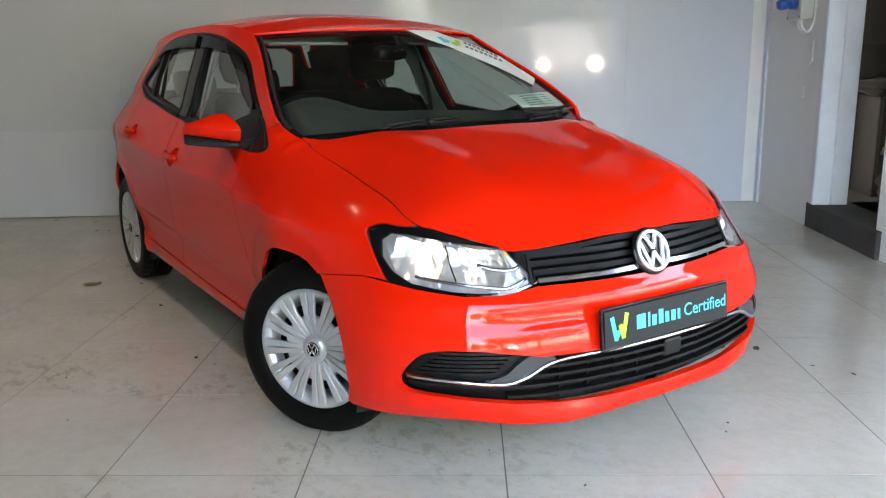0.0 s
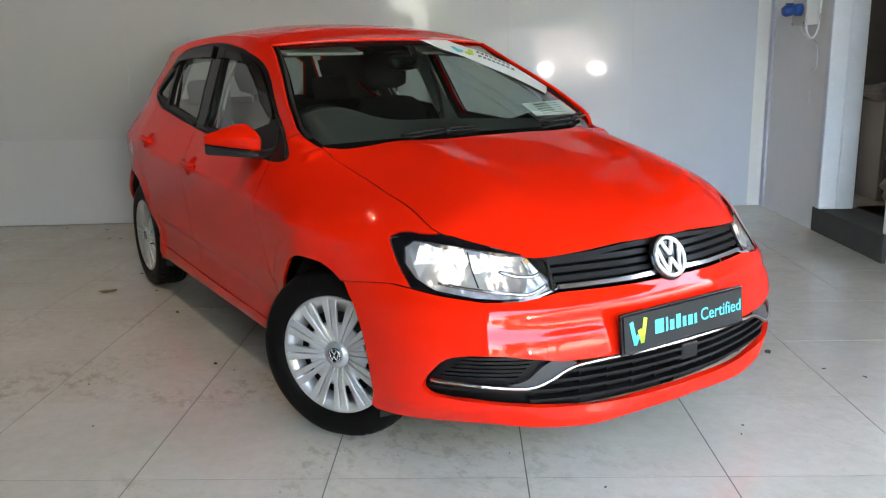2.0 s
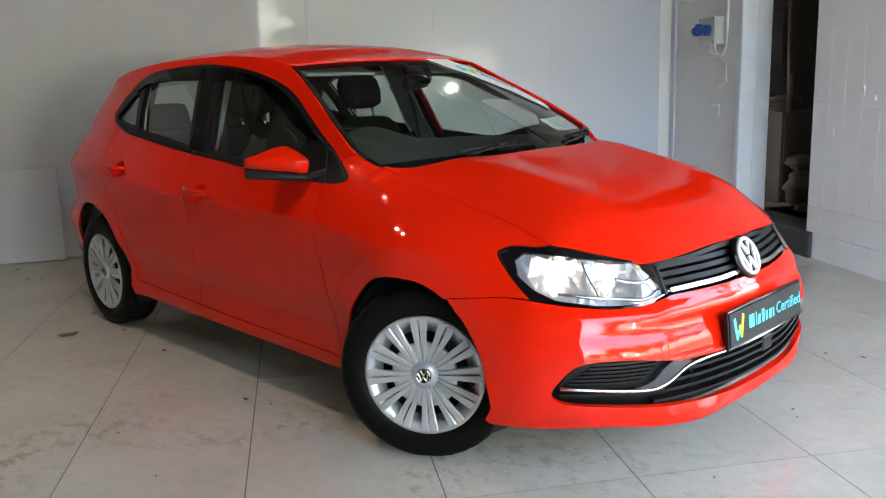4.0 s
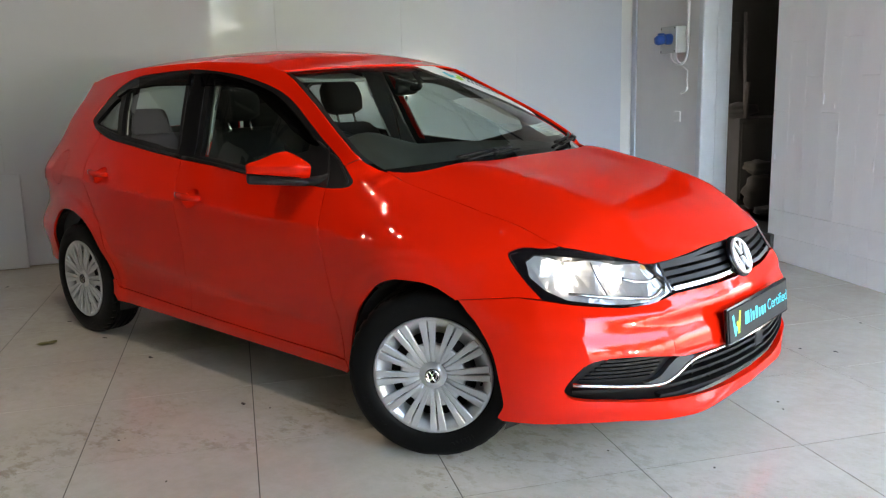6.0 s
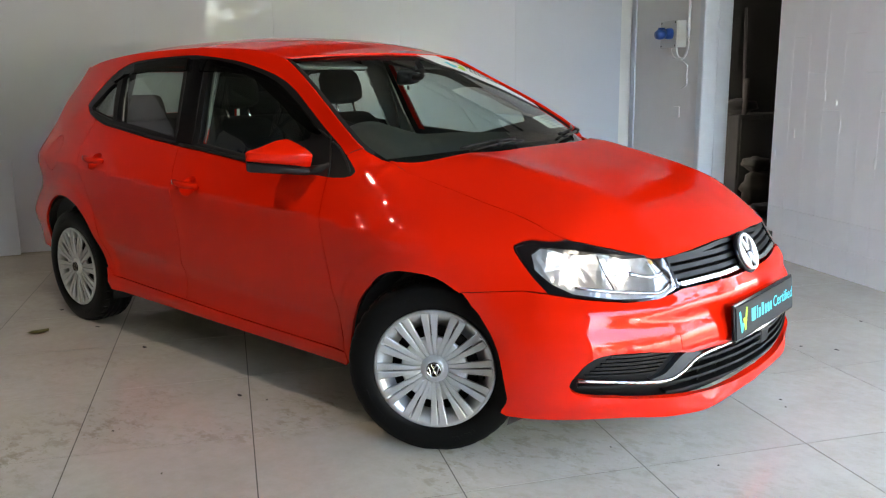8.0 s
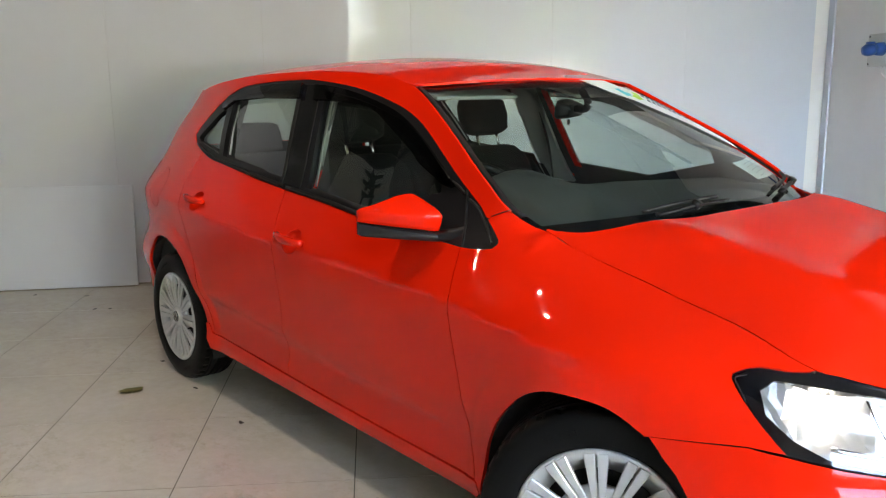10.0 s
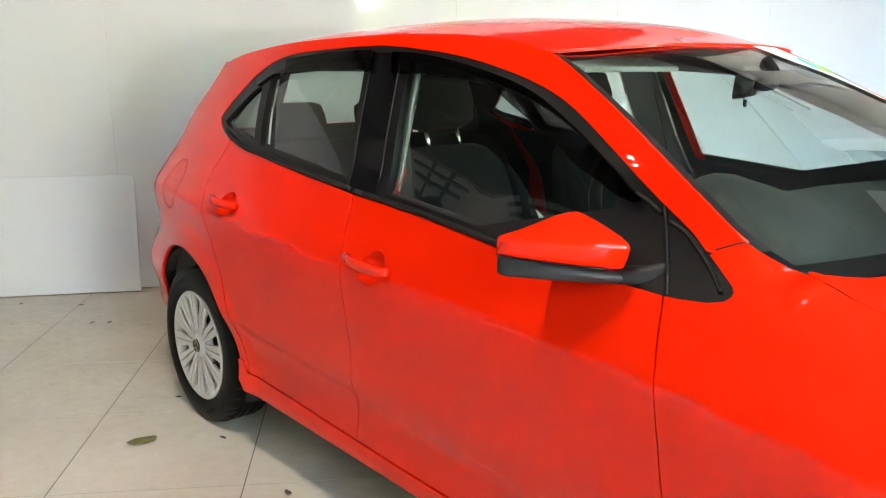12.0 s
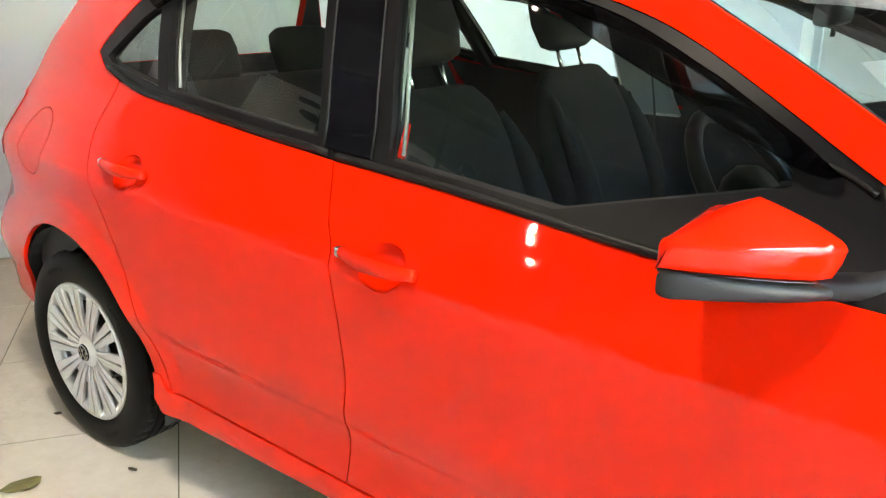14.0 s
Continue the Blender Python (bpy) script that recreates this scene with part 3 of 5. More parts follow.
    # raised lip along the pillar side of the triangle
    for run in ([(-.532, 1.000), (-.49, .983), (-.446, .951), (-.416, .924), (-.396, .904)], [(-.620, 1.040), (-.590, 1.030), (-.555, 1.012)]):
        bm = bmesh.new()
        tube(bm, [(x, y(-(float(width(x, z)) - .0015)), z) for x, z in spline(run, 4)], .0042, 8)
        part("triangle_lip", bm, SEAL, ws, smooth=True)
    # smoked wind deflectors
    vis_f = [(-.600, 1.034), (-.66, 1.074)] + spline([(-.783, 1.140), (-.967, 1.222), (-1.154, 1.272), (-1.354, 1.306), (-1.513, 1.318)], 4) + [(-1.493, 1.264)] + spline([(-1.415, 1.264), (-1.172, 1.246), (-1.08, 1.223), (-1.022, 1.196), (-.942, 1.161), (-.836, 1.116), (-.773, 1.082), (-.70, 1.055), (-.655, 1.036), (-.615, 1.028)], 3)
    bow = lambda x, z: (x, -(width(x, z) + .016), z)
    sheet("wind_deflector", vis_f, bow, SMOKE, fd, hint, step=.03, mirror=mirror, flange=.014, label="smoked acrylic wind deflector")
    vis_r = [(-1.597, 1.270), (-1.614, 1.325), (-1.85, 1.322), (-2.09, 1.306), (-2.225, 1.276), (-2.262, 1.235), (-2.232, 1.222), (-2.15, 1.258), (-1.9, 1.272)]
    sheet("wind_deflector", vis_r, bow, SMOKE, rd, hint, step=.03, mirror=mirror, flange=.014, label="smoked acrylic wind deflector")

    # mirror: cap, dark lower shell, stalk, glass
    mir = new("door_mirror")
    mir.parent = car
    rings, low, strip_rings = [], [], []
    x_front = curve([0, .25, .5, .75, 1], [-.562, -.578, -.612, -.660, -.722])
    z_top = curve([0, .1, .22, .4, .6, .8, 1], [.992, 1.007, 1.012, 1.009, .998, .985, .975])
    for i in range(25):
        t = i / 24
        yy = -.766 - .166 * t
        end = 0 < i < 24
        x0, zt = -.742, float(z_top(t))
        x1 = x0 + (float(x_front(t)) - x0) * (1 if end else .9)
        L = x1 - x0
        zb, zc = .911 + .024 * t, .954 + .013 * t  # foot and crease of the cap
        zr = .984 - .011 * t  # rim round the glass
        zt = max(zt if end else zt - .008, zc + .002)
        slope = [(x0 + L * (.42 + .58 * q), zc + (zt - zc) * (1 - q) ** .55) for q in (.0, .12, .28, .46, .64, .80, .92, .975)]
        low_face = [(x1, zc), (x1 - .0015, zc - .004), (x1 - .005, zc - (zc - zb) * .45), (x1 - .014, zb + .004), (x1 - .022, zb)]
        ring = [(x0, zb), (x0, min(zr, zt) - .003), (x0 + .04 * L, min(zr, zt)), (x0 + .22 * L, min(zr, zt) * .45 + zt * .55)] + slope + low_face
        rings.append([(a, y(yy), b) for a, b in ring])
        under, band = [], []
        hx, xc = (x1 - .004 - x0) / 2, (x1 - .004 + x0) / 2
        for k in range(22):
            c, q = math.cos(k * math.tau / 22), math.sin(k * math.tau / 22)
            px = xc + hx * math.copysign(abs(c) ** (.62 if c > 0 else .3), c)
            under.append((px, y(yy), zb - .014 - .003 * t + (.0145 + .004 * t) * math.copysign(abs(q) ** .7, q) * (1 if end else .75)))
            band.append((xc + (px - xc) * .99, y(yy), zb + .001 + .0028 * math.copysign(abs(q) ** .5, q)))
        low.append(under)
        strip_rings.append(band)
    bm = bmesh.new()
    part("mirror_cap", loft(bm, rings), PAINT, mir, smooth=True)
    bm = bmesh.new()
    part("mirror_base", loft(bm, low), GREY_PLASTIC, mir, "dark grey lower mirror shell", True)
    bm = bmesh.new()
    part("mirror_strip", loft(bm, strip_rings[6:]), GLOSS_BLACK, mir, "gloss black strip under the cap", True)
    bm = bmesh.new()
    arm = [(-.650, -.795, .899, .015), (-.610, -.775, .899, .016), (-.570, -.755, .902, .017), (-.545, -.742, .904, .020), (-.524, -.730, .907, .026), (-.510, -.715, .910, .032)]
    loft(bm, [[(ax + .014 * math.cos(a), y(ay - .020 * math.cos(a)), az + ah * math.copysign(abs(math.sin(a)) ** .6, math.sin(a))) for a in [k * math.tau / 16 for k in range(16)]] for ax, ay, az, ah in arm])
    part("mirror_arm", bm, GREY_PLASTIC, mir, smooth=True)
    bm = bmesh.new()
    box(bm, (.004, .115, .040), (-.741, y(-.846), .950), .0015)
    part("mirror_glass", bm, CHROME, mir)

    # inner skin: door cards, pillar trims
    card = [(-.50, .885), (-.9, .912), (-1.38, .95), (-1.40, .33), (-.47, .33)]
    sh("door_card", card, -.07, LINING_DARK, fd, step=.06, flange=0)
    card = [(-1.55, .95), (-2.045, .998), (-2.27, 1.02), (-2.12, .45), (-2.0, .34), (-1.47, .34)]
    sh("door_card", card, -.07, LINING_DARK, rd, step=.06, flange=0)
    sh("pillar_trim", [(-1.30, .34), (-1.30, .90), (-1.62, .90), (-1.62, .34)], -.055, LINING_DARK, car, step=.06, flange=.0)
    sh("pillar_trim", [(-1.395, .88), (-1.472, 1.33), (-1.62, 1.33), (-1.57, .88)], -.060, PILLAR_TRIM, car, step=.05, flange=.012)
    sh("pillar_trim", [(-2.095, 1.0), (-2.190, 1.29), (-2.240, 1.27), (-2.135, 1.02)], -.045, LINING_DARK, car, step=.05, flange=.02)
    sh("pillar_trim", spline(top, 3)[2:] + [(-1.0, 1.262)] + [(-.86, 1.185), (-.70, 1.10), (-.56, 1.02), (-.44, .94)], -.035, LINING_DARK, car, step=.04, flange=.0)
    strip = [(-1.345, .945), (-1.425, 1.285), (-1.458, 1.293), (-1.38, .95)] if mirror else [(-1.352, .945), (-1.366, 1.02), (-1.378, 1.02), (-1.372, .948)]
    sh("pillar_flange", strip, -.034, PAINT, car, step=.05, flange=.004)
    sh("quarter_trim", [(-2.3, 1.02), (-2.42, 1.09), (-2.36, 1.17), (-2.2, 1.28), (-2.5, 1.30), (-2.72, 1.25), (-2.9, .95), (-2.9, .35), (-2.3, .68)], -.05, LINING_DARK, car, step=.06, flange=0)
    # belt hanging from the pillar
    bm = bmesh.new()
    pts = [(-1.50, y(-.575), 1.22), (-1.45, y(-.60), 1.0), (-1.42, y(-.62), .70)]
    tube(bm, spline(pts, 4), .022, 6, .1)
    part("seat_belt", bm, LINING_DARK, car)


build_side(False)
build_side(True)

# roof, bonnet, windscreen
roof_half = [(-.862, 0), (-.868, -.15), (-.885, -.30), (-.915, -.42), (-.955, -.505), (-.985, -float(width(-.985, 1.310)) + .003)]
rl = [(x, -float(width(x, 1.366 - CROWN(x))) + .001) for x in np.linspace(-1.06, -2.64, 16)]
roof = sheet("roof", both_y(spline(roof_half, 4) + rl + [(-2.70, -.36), (-2.74, 0)]), roof_face(), PAINT, car, UP, step=.05, flange=.007)
bon_half = spline([(-.096, 0), (-.100, -.15), (-.108, -.30), (-.121, -.385), (-.157, -.47), (-.210, -.567), (-.250, -.603), (-.280, -.632), (-.300, -float(EDGE_Y(-.30)) + .005)], 5) + [(x, -float(EDGE_Y(x))) for x in np.linspace(-.300, .402, 30)] + [(x, y) for x, y in spline([(.415, -.606), (.470, -.560), (.545, -.497), (.620, -.428), (.654, -.29), (.676, -.11), (.682, 0)], 4)]
bonnet = sheet("bonnet", both_y(bon_half), bonnet_face(), PAINT, car, UP, step=.03, flange=.003)
ws_poly = [(u, 0) for u in np.linspace(-1, 1, 24)] + [(1, v) for v in np.linspace(.05, 1, 14)] + [(u, 1) for u in np.linspace(.95, -1, 24)] + [(-1, v) for v in np.linspace(.95, .05, 14)]
screen = sheet("windscreen", ws_poly, screen_face(-.004), GLASS, car, UP, step=.08, flange=0)
# black border of the screen
inner = [(.955 * math.copysign(min(1, abs(a)), a), .055 + .885 * v) for a, v in [(u, 0) for u in np.linspace(-1, 1, 16)] + [(1, v) for v in np.linspace(.1, 1, 8)] + [(u, 1) for u in np.linspace(.9, -1, 16)] + [(-1, v) for v in np.linspace(.9, .1, 8)]]
sheet("screen_border", [(u * 1.025, v * 1.02 - .01) for u, v in ws_poly], screen_face(-.010), GLOSS_BLACK, screen, UP, step=.08, holes=[inner], flange=0)
# cowl under the bonnet's rear edge
sheet("cowl", [(u, v) for u, v in [(-.90, -.05), (0, -.06), (.90, -.05), (.90, .05), (0, .05), (-.90, .05)]], screen_face(-.035), BLACK_PLASTIC, car, UP, step=.06, flange=.02)


# ---- nose: bumper, grilles, plate, headlamps ----
GRILLE_LOW_HALF = [(0, .398), fy(-.264, .397), fy(-.426, .403)] + spline([fy(-.50, .417), fy(-.58, .428), fy(-.657, .429), fy(-.705, .416), fy(-.735, .375), fy(-.750, .335), fy(-.738, .309), fy(-.70, .300), fy(-.661, .296), fy(-.538, .280), fy(-.38, .262), fy(-.2, .255), fy(0, .255)], 3)
bump_half = [(0, .582), fy(-.25, .583), fy(-.40, .585), fy(-.514, .569), fy(-.59, .568), fy(-.679, .580), fy(-.728, .592)]
bump_half += [fx(.343, .596), fx(.254, .586), fx(.153, .5725)] + spline([fx(.19, .54), fx(.245, .495), fx(.305, .39), fx(.325, .30), fx(.328, .215)], 3)
bump_half += [fx(.345, .207), fx(.47, .214), fy(-.60, .220), fy(-.46, .207), fy(-.35, .193), fy(-.18, .197), (0, .199)]
bumper = sheet("front_bumper", both(bump_half), front_face(), PAINT, car, FRONT, step=.011, holes=[both(GRILLE_LOW_HALF)], flange=.022)
# tow-eye cover
sheet("tow_eye_cover", [fy(-.416, .462), fy(-.472, .464), fy(-.475, .419), fy(-.421, .417)], front_face(.0015), PAINT, bumper, FRONT, step=.02, flange=.002)


def bar_on_nose(bm, pts, off, half_h, depth):
    """A flat bar that follows the nose through the (y, z) points."""
    rows = []
    for yv, z in pts:
        s, _ = fy(yv, z)
        for dz, o in ((half_h, off), (-half_h, off), (-half_h, off - depth), (half_h, off - depth)):
            rows.append(tuple(float(v) for v in np.stack(front_face(o)(np.array(s), np.array(z + dz)))))
    rings = [rows[i:i + 4] for i in range(0, len(rows), 4)]
    loft(bm, rings)
    return bm


lower = sheet("lower_grille", both([(0, .415)] + [fy(-.45, .42), fy(-.60, .445), fy(-.70, .435), fy(-.762, .36), fy(-.765, .31), fy(-.70, .285), fy(-.54, .265), fy(-.38, .245), (0, .24)]), front_face(-.055), BLACK_PLASTIC, bumper, FRONT, step=.05, flange=0, label="black slatted lower grille")
for z, y0 in ((.283, .52), (.312, .735), (.339, .50), (.364, .44)):
    bm = bmesh.new()
    ys = np.linspace(-y0, y0, 41)
    bar_on_nose(bm, [(v, z + .016 * smooth(.30, .72, abs(v))) for v in ys], -.012, .0042, .03)
    part("slat", bm, BLACK_PLASTIC, lower)
for y0 in np.linspace(-.36, .36, 9):
    bm = bmesh.new()
    bar_on_nose(bm, [(y0 - .002, .325), (y0 + .002, .325)], -.03, .062, .02)
    part("upright", bm, BLACK_PLASTIC, lower)
for sgn in (-1, 1):
    for i in range(6):
        bm = bmesh.new()
        z = .360 + .0115 * i
        y0, y1 = .722 - .011 * i, .55 - .010 * i
        bar_on_nose(bm, [(sgn * v, z) for v in np.linspace(y0, y1, 10)], -.014, .0032, .02)
        part("rib", bm, BLACK_PLASTIC, lower)
    backing = [fy(sgn * v, z) for v, z in ((.738, .35), (.70, .430), (.50, .425), (.42, .405), (.50, .345), (.56, .338))]
    sheet("side_insert", backing, front_face(-.024), BLACK_PLASTIC, lower, FRONT, step=.03, flange=.01)
    blade = [fy(sgn * v, z) for v, z in spline([(.575, .343), (.53, .358), (.492, .392), (.455, .409), (.40, .404)], 4) + spline([(.385, .390), (.43, .372), (.475, .350), (.52, .337)], 4)]
    sheet("blade", blade, front_face(-.002), BLADE_GREY, lower, FRONT, step=.015, flange=.02, label="satin grey blade of the grille")
bm = bmesh.new()
half = spline([(.735, .352), (.66, .345), (.564, .335), (.515, .335), (.466, .352), (.405, .380), (.33, .389), (.2, .393), (0, .395)], 5)
line = [(-a, b) for a, b in half] + [(a, b) for a, b in half[::-1][1:]]
tube(bm, [tuple(float(v) for v in np.stack(front_face(-.002)(np.array(fy(a, b)[0]), np.array(b)))) for a, b in line], .0065, 8)
part("chrome_strip", bm, CHROME, lower, "chrome strip", True)
bm = bmesh.new()
box(bm, (.05, .075, .055), (.765, .035, .352), .008)
part("sensor_box", bm, BLACK_PLASTIC, lower)

# upper grille
grille_half = [(0, .690), fy(-.11, .686), fy(-.29, .673), fy(-.412, .671), fy(-.392, .592), fy(-.25, .587), (0, .586)]
upper = sheet("upper_grille", both(grille_half), front_face(-.035), BLACK_PLASTIC, car, FRONT, step=.04, flange=.0, label="black slatted upper grille with chrome strip")
for z, y0 in ((.618, .398), (.640, .402), (.662, .406)):
    bm = bmesh.new()
    bar_on_nose(bm, [(v, z) for v in np.linspace(-y0, y0, 31)], -.006, .0062, .028)
    part("slat", bm, BLACK_PLASTIC, upper)
bm = bmesh.new()
bar_on_nose(bm, [(v, .598 + .004 * smooth(.2, 0, abs(v))) for v in np.linspace(-.392, .392, 31)], -.001, .0055, .02)
part("chrome_strip", bm, CHROME, upper, "chrome strip")
bm = bmesh.new()
for sgn in (-1, 1):
    bar_on_nose(bm, [(sgn * .402, .632), (sgn * .410, .632)], -.002, .043, .04)
bar_on_nose(bm, [(v, .684 - .012 * smooth(.1, .3, abs(v))) for v in np.linspace(-.41, .41, 31)], -.004, .006, .03)
part("grille_frame", bm, BLACK_PLASTIC, upper)

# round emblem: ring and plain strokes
em = Matrix.Translation((.728, -.004, .640)) @ pose(0, 0, 0, 0, -24, 0)
bm = bmesh.new()
lathe(bm, [(.002, .0), (.068, .0), (.073, .010), (.070, .016), (.063, .018), (.003, .018)], 40, closed=False)
bmesh.ops.transform(bm, matrix=em @ pose(-.02, 0, 0, 0, 0, -90), verts=bm.verts)
emblem = part("emblem", bm, GLOSS_BLACK, upper, "round chrome emblem on black ground", True)
bm = bmesh.new()
tube(bm, [em @ Vector((.002, .058 * math.cos(a), .058 * math.sin(a))) for a in [k * math.tau / 40 for k in range(40)]], .0065, 8, closed=True)
part("emblem_ring", bm, EMBLEM_METAL, emblem, smooth=True)
for st in ([(-.024, .050), (0, .006), (.024, .050)], [(-.046, .030), (-.023, -.046), (0, -.004), (.023, -.046), (.046, .030)]):
    for a, b in zip(st, st[1:]):
        bm = bmesh.new()
        tube(bm, [em @ Vector((.002, *a)), em @ Vector((.002, *b))], .0066, 6)
        part("emblem_stroke", bm, EMBLEM_METAL, emblem)

# plate with its printed strokes and word
pm = Matrix.Translation((.793, -.004, .459)) @ pose(0, 0, 0, 0, -5, 0)
bm = bmesh.new()
box(bm, (.012, .530, .122), (0, 0, 0), .004)
bmesh.ops.transform(bm, matrix=pm, verts=bm.verts)
plate = part("plate_holder", bm, GLOSS_BLACK, bumper, "black plate holder with cyan print")
bm = bmesh.new()
box(bm, (.003, .512, .104), (.0075, 0, 0))
bmesh.ops.transform(bm, matrix=pm, verts=bm.verts)
part("plate_face", bm, PLATE, plate)


def strokes_on(m, runs, mat, parent, name, r=.004, depth=.3):
    """Flat printed strokes: runs of (across, up) points on the plane m, thick r."""
    bm = bmesh.new()
    for run in runs:
        for (a0, b0), (a1, b1) in zip(run, run[1:]):
            d = Vector((a1 - a0, b1 - b0))
            n = Vector((-d.y, d.x)).normalized() * r
            e = d.normalized() * r * .6
            vs = [bm.verts.new(m @ Vector((0, *q))) for q in ((a0 - e.x + n.x, b0 - e.y + n.y), (a0 - e.x - n.x, b0 - e.y - n.y), (a1 + e.x - n.x, b1 + e.y - n.y), (a1 + e.x + n.x, b1 + e.y + n.y))]
            bm.faces.new(vs)
    return part(name, bm, mat, parent)


def lettered(name, text, size, m, mat, parent):
    """A word in the built-in font, turned into a thin mesh on the plane m (x across, y up)."""
    cu = bpy.data.curves.new(name, "FONT")
    cu.body, cu.size, cu.extrude, cu.align_x, cu.align_y = text, size, .0004, "LEFT", "CENTER"
    tmp = bpy.data.objects.new(name, cu)
    scene.collection.objects.link(tmp)
    me = bpy.data.meshes.new_from_object(tmp.evaluated_get(bpy.context.evaluated_depsgraph_get()))
    bpy.data.objects.remove(tmp)
    me.transform(m)
    me.materials.clear()
    me.materials.append(mat)
    ob = new(name, me)
    ob.parent = parent
    return ob


face = pm @ Matrix.Translation((.0098, 0, 0))
strokes_on(face, [[(-.228, .030), (-.214, -.030), (-.203, -.012)]], CYAN, plate, "print_stroke", .0075)
strokes_on(face, [[(-.196, .004), (-.186, -.028), (-.172, .034)]], GREEN, plate, "print_stroke", .0075)
# name drawn as plain letter-high bars
bars, at = [], -.137
for wide, tall in ((.044, .042), (.010, .042), (.022, .031), (.023, .042), (.019, .031), (.023, .031), (.014, .031)):
    bars.append((at, wide, tall))
    at += wide + .005
for a, wide, tall in bars:
    bm = bmesh.new()
    r = bmesh.ops.create_grid(bm, x_segments=1, y_segments=1, size=.5)
    bmesh.ops.transform(bm, matrix=face @ Matrix(((0, 0, 1, 0), (wide * .82, 0, 0, a + wide / 2), (0, tall, 0, -.018 + tall / 2), (0, 0, 0, 1))), verts=r["verts"])
    part("print_bar", bm, CYAN, plate, "cyan printed bar")
lettered("print_word", "Certified", .053, face @ Matrix.Translation((0, .062, .0015)) @ Matrix(((0, 0, 1, 0), (1, 0, 0, 0), (0, 1, 0, 0), (0, 0, 0, 1))), CYAN, plate)


def headlamp(mirror):
    k = 1 if mirror else -1
    F = lambda y, z: fy(k * y, z)
    X = lambda x, z: (-k * fx(x, z)[0], z)
    edge = spline([X(x, z) for x, z in LAMP_OUT], 3) + spline([F(.549, .711), F(.415, .673)], 4)[1:] + [F(.396, .594)] + spline([F(.514, .572), F(.59, .571), F(.679, .583), F(.729, .593)], 3)
    lamp = sheet("headlamp", edge, front_face(-.003), LENS, car, FRONT, step=.02, flange=.004, label="lit headlamp with clear lens and black bezel")
    lamp.visible_shadow = False
    window = [(k * a, z) for a, z in ((.897, .697), (.858, .716), (.80, .713), (.732, .706), (.583, .690), (.509, .680), (.430, .598), (.52, .5745), (.60, .5735), (.678, .5765), (.801, .592), (.858, .618), (.900, .656))]
    sheet("bezel", edge, front_face(-.010), GLOSS_BLACK, lamp, FRONT, step=.02, holes=[window], flange=.03)
    bowls = ((.775, .655), (.605, .632))

    def depth(s, z):
        d = np.full(np.shape(s), .022)
        for a, b in bowls:
            q = np.clip(1 - ((np.abs(s) - a) / .092) ** 2 - ((z - b) / .062) ** 2, 0, 1)
            d = np.maximum(d, .022 + .045 * q)
        return d + .0028 * np.sin(np.abs(s) * 210) * np.sin(z * 260)

    wide = [(a * 1.0 + k * .012 * math.copysign(1, abs(a) - .68), z + .010 * math.copysign(1, z - .64)) for a, z in window]
    sheet("reflector", wide, lambda s, z: front_face(-depth(s, z))(s, z), REFLECTOR, lamp, FRONT, step=.017, flange=0, label="faceted chrome reflector", flat=True)
    back = [(k * a, z) for a, z in ((.95, .71), (.85, .735), (.42, .69), (.41, .58), (.52, .55), (.80, .575), (.95, .64))]
    sheet("lamp_housing", back, front_face(-.085), BLACK_PLASTIC, lamp, FRONT, step=.05, flange=0)
    for a, b in bowls:
        bm = bmesh.new()
        bmesh.ops.create_uvsphere(bm, u_segments=14, v_segments=10, radius=.013)
        c = Vector([float(v) for v in np.stack(front_face(-.046)(np.array(k * a), np.array(b)))])
        bmesh.ops.transform(bm, matrix=Matrix.Translation(c), verts=bm.verts)
        part("bulb", bm, LAMP_ON if a > .7 else SIDE_LIGHT, lamp, "glowing bulb", True)
    # divider between the bowls, silver strips along the foot, slim mark at the outer end
    for run, off, r, mat in (([(.690, .690), (.684, .655), (.668, .600)], -.020, .0022, DARK_STEEL), ([(.79, .608), (.70, .597), (.60, .588), (.52, .582), (.455, .602)], -.018, .0055, SATIN_CHROME),
                             ([(.60, .640), (.55, .628), (.50, .625), (.47, .632)], -.022, .0060, SATIN_CHROME), ([(.525, .668), (.50, .630), (.485, .612)], -.016, .0018, SATIN_CHROME),
                             ([(.905, .722), (.935, .712), (.932, .675)], -.007, .0013, BLADE_GREY)):
        bm = bmesh.new()
        tube(bm, [tuple(float(v) for v in np.stack(front_face(off)(np.array(k * a), np.array(b)))) for a, b in spline(run, 5)], r, 8)
        part("light_guide", bm, mat, lamp, "silver light guide", True)
    bm = bmesh.new()
    c = Vector(np.stack(front_face(-.035)(np.array(F(.452, .662)[0]), np.array(.662))))
    bmesh.ops.create_uvsphere(bm, u_segments=12, v_segments=8, radius=.016)
    bmesh.ops.transform(bm, matrix=Matrix.Translation(c), verts=bm.verts)
    part("indicator", bm, AMBER, lamp, "amber indicator bulb", True)


headlamp(False)
headlamp(True)


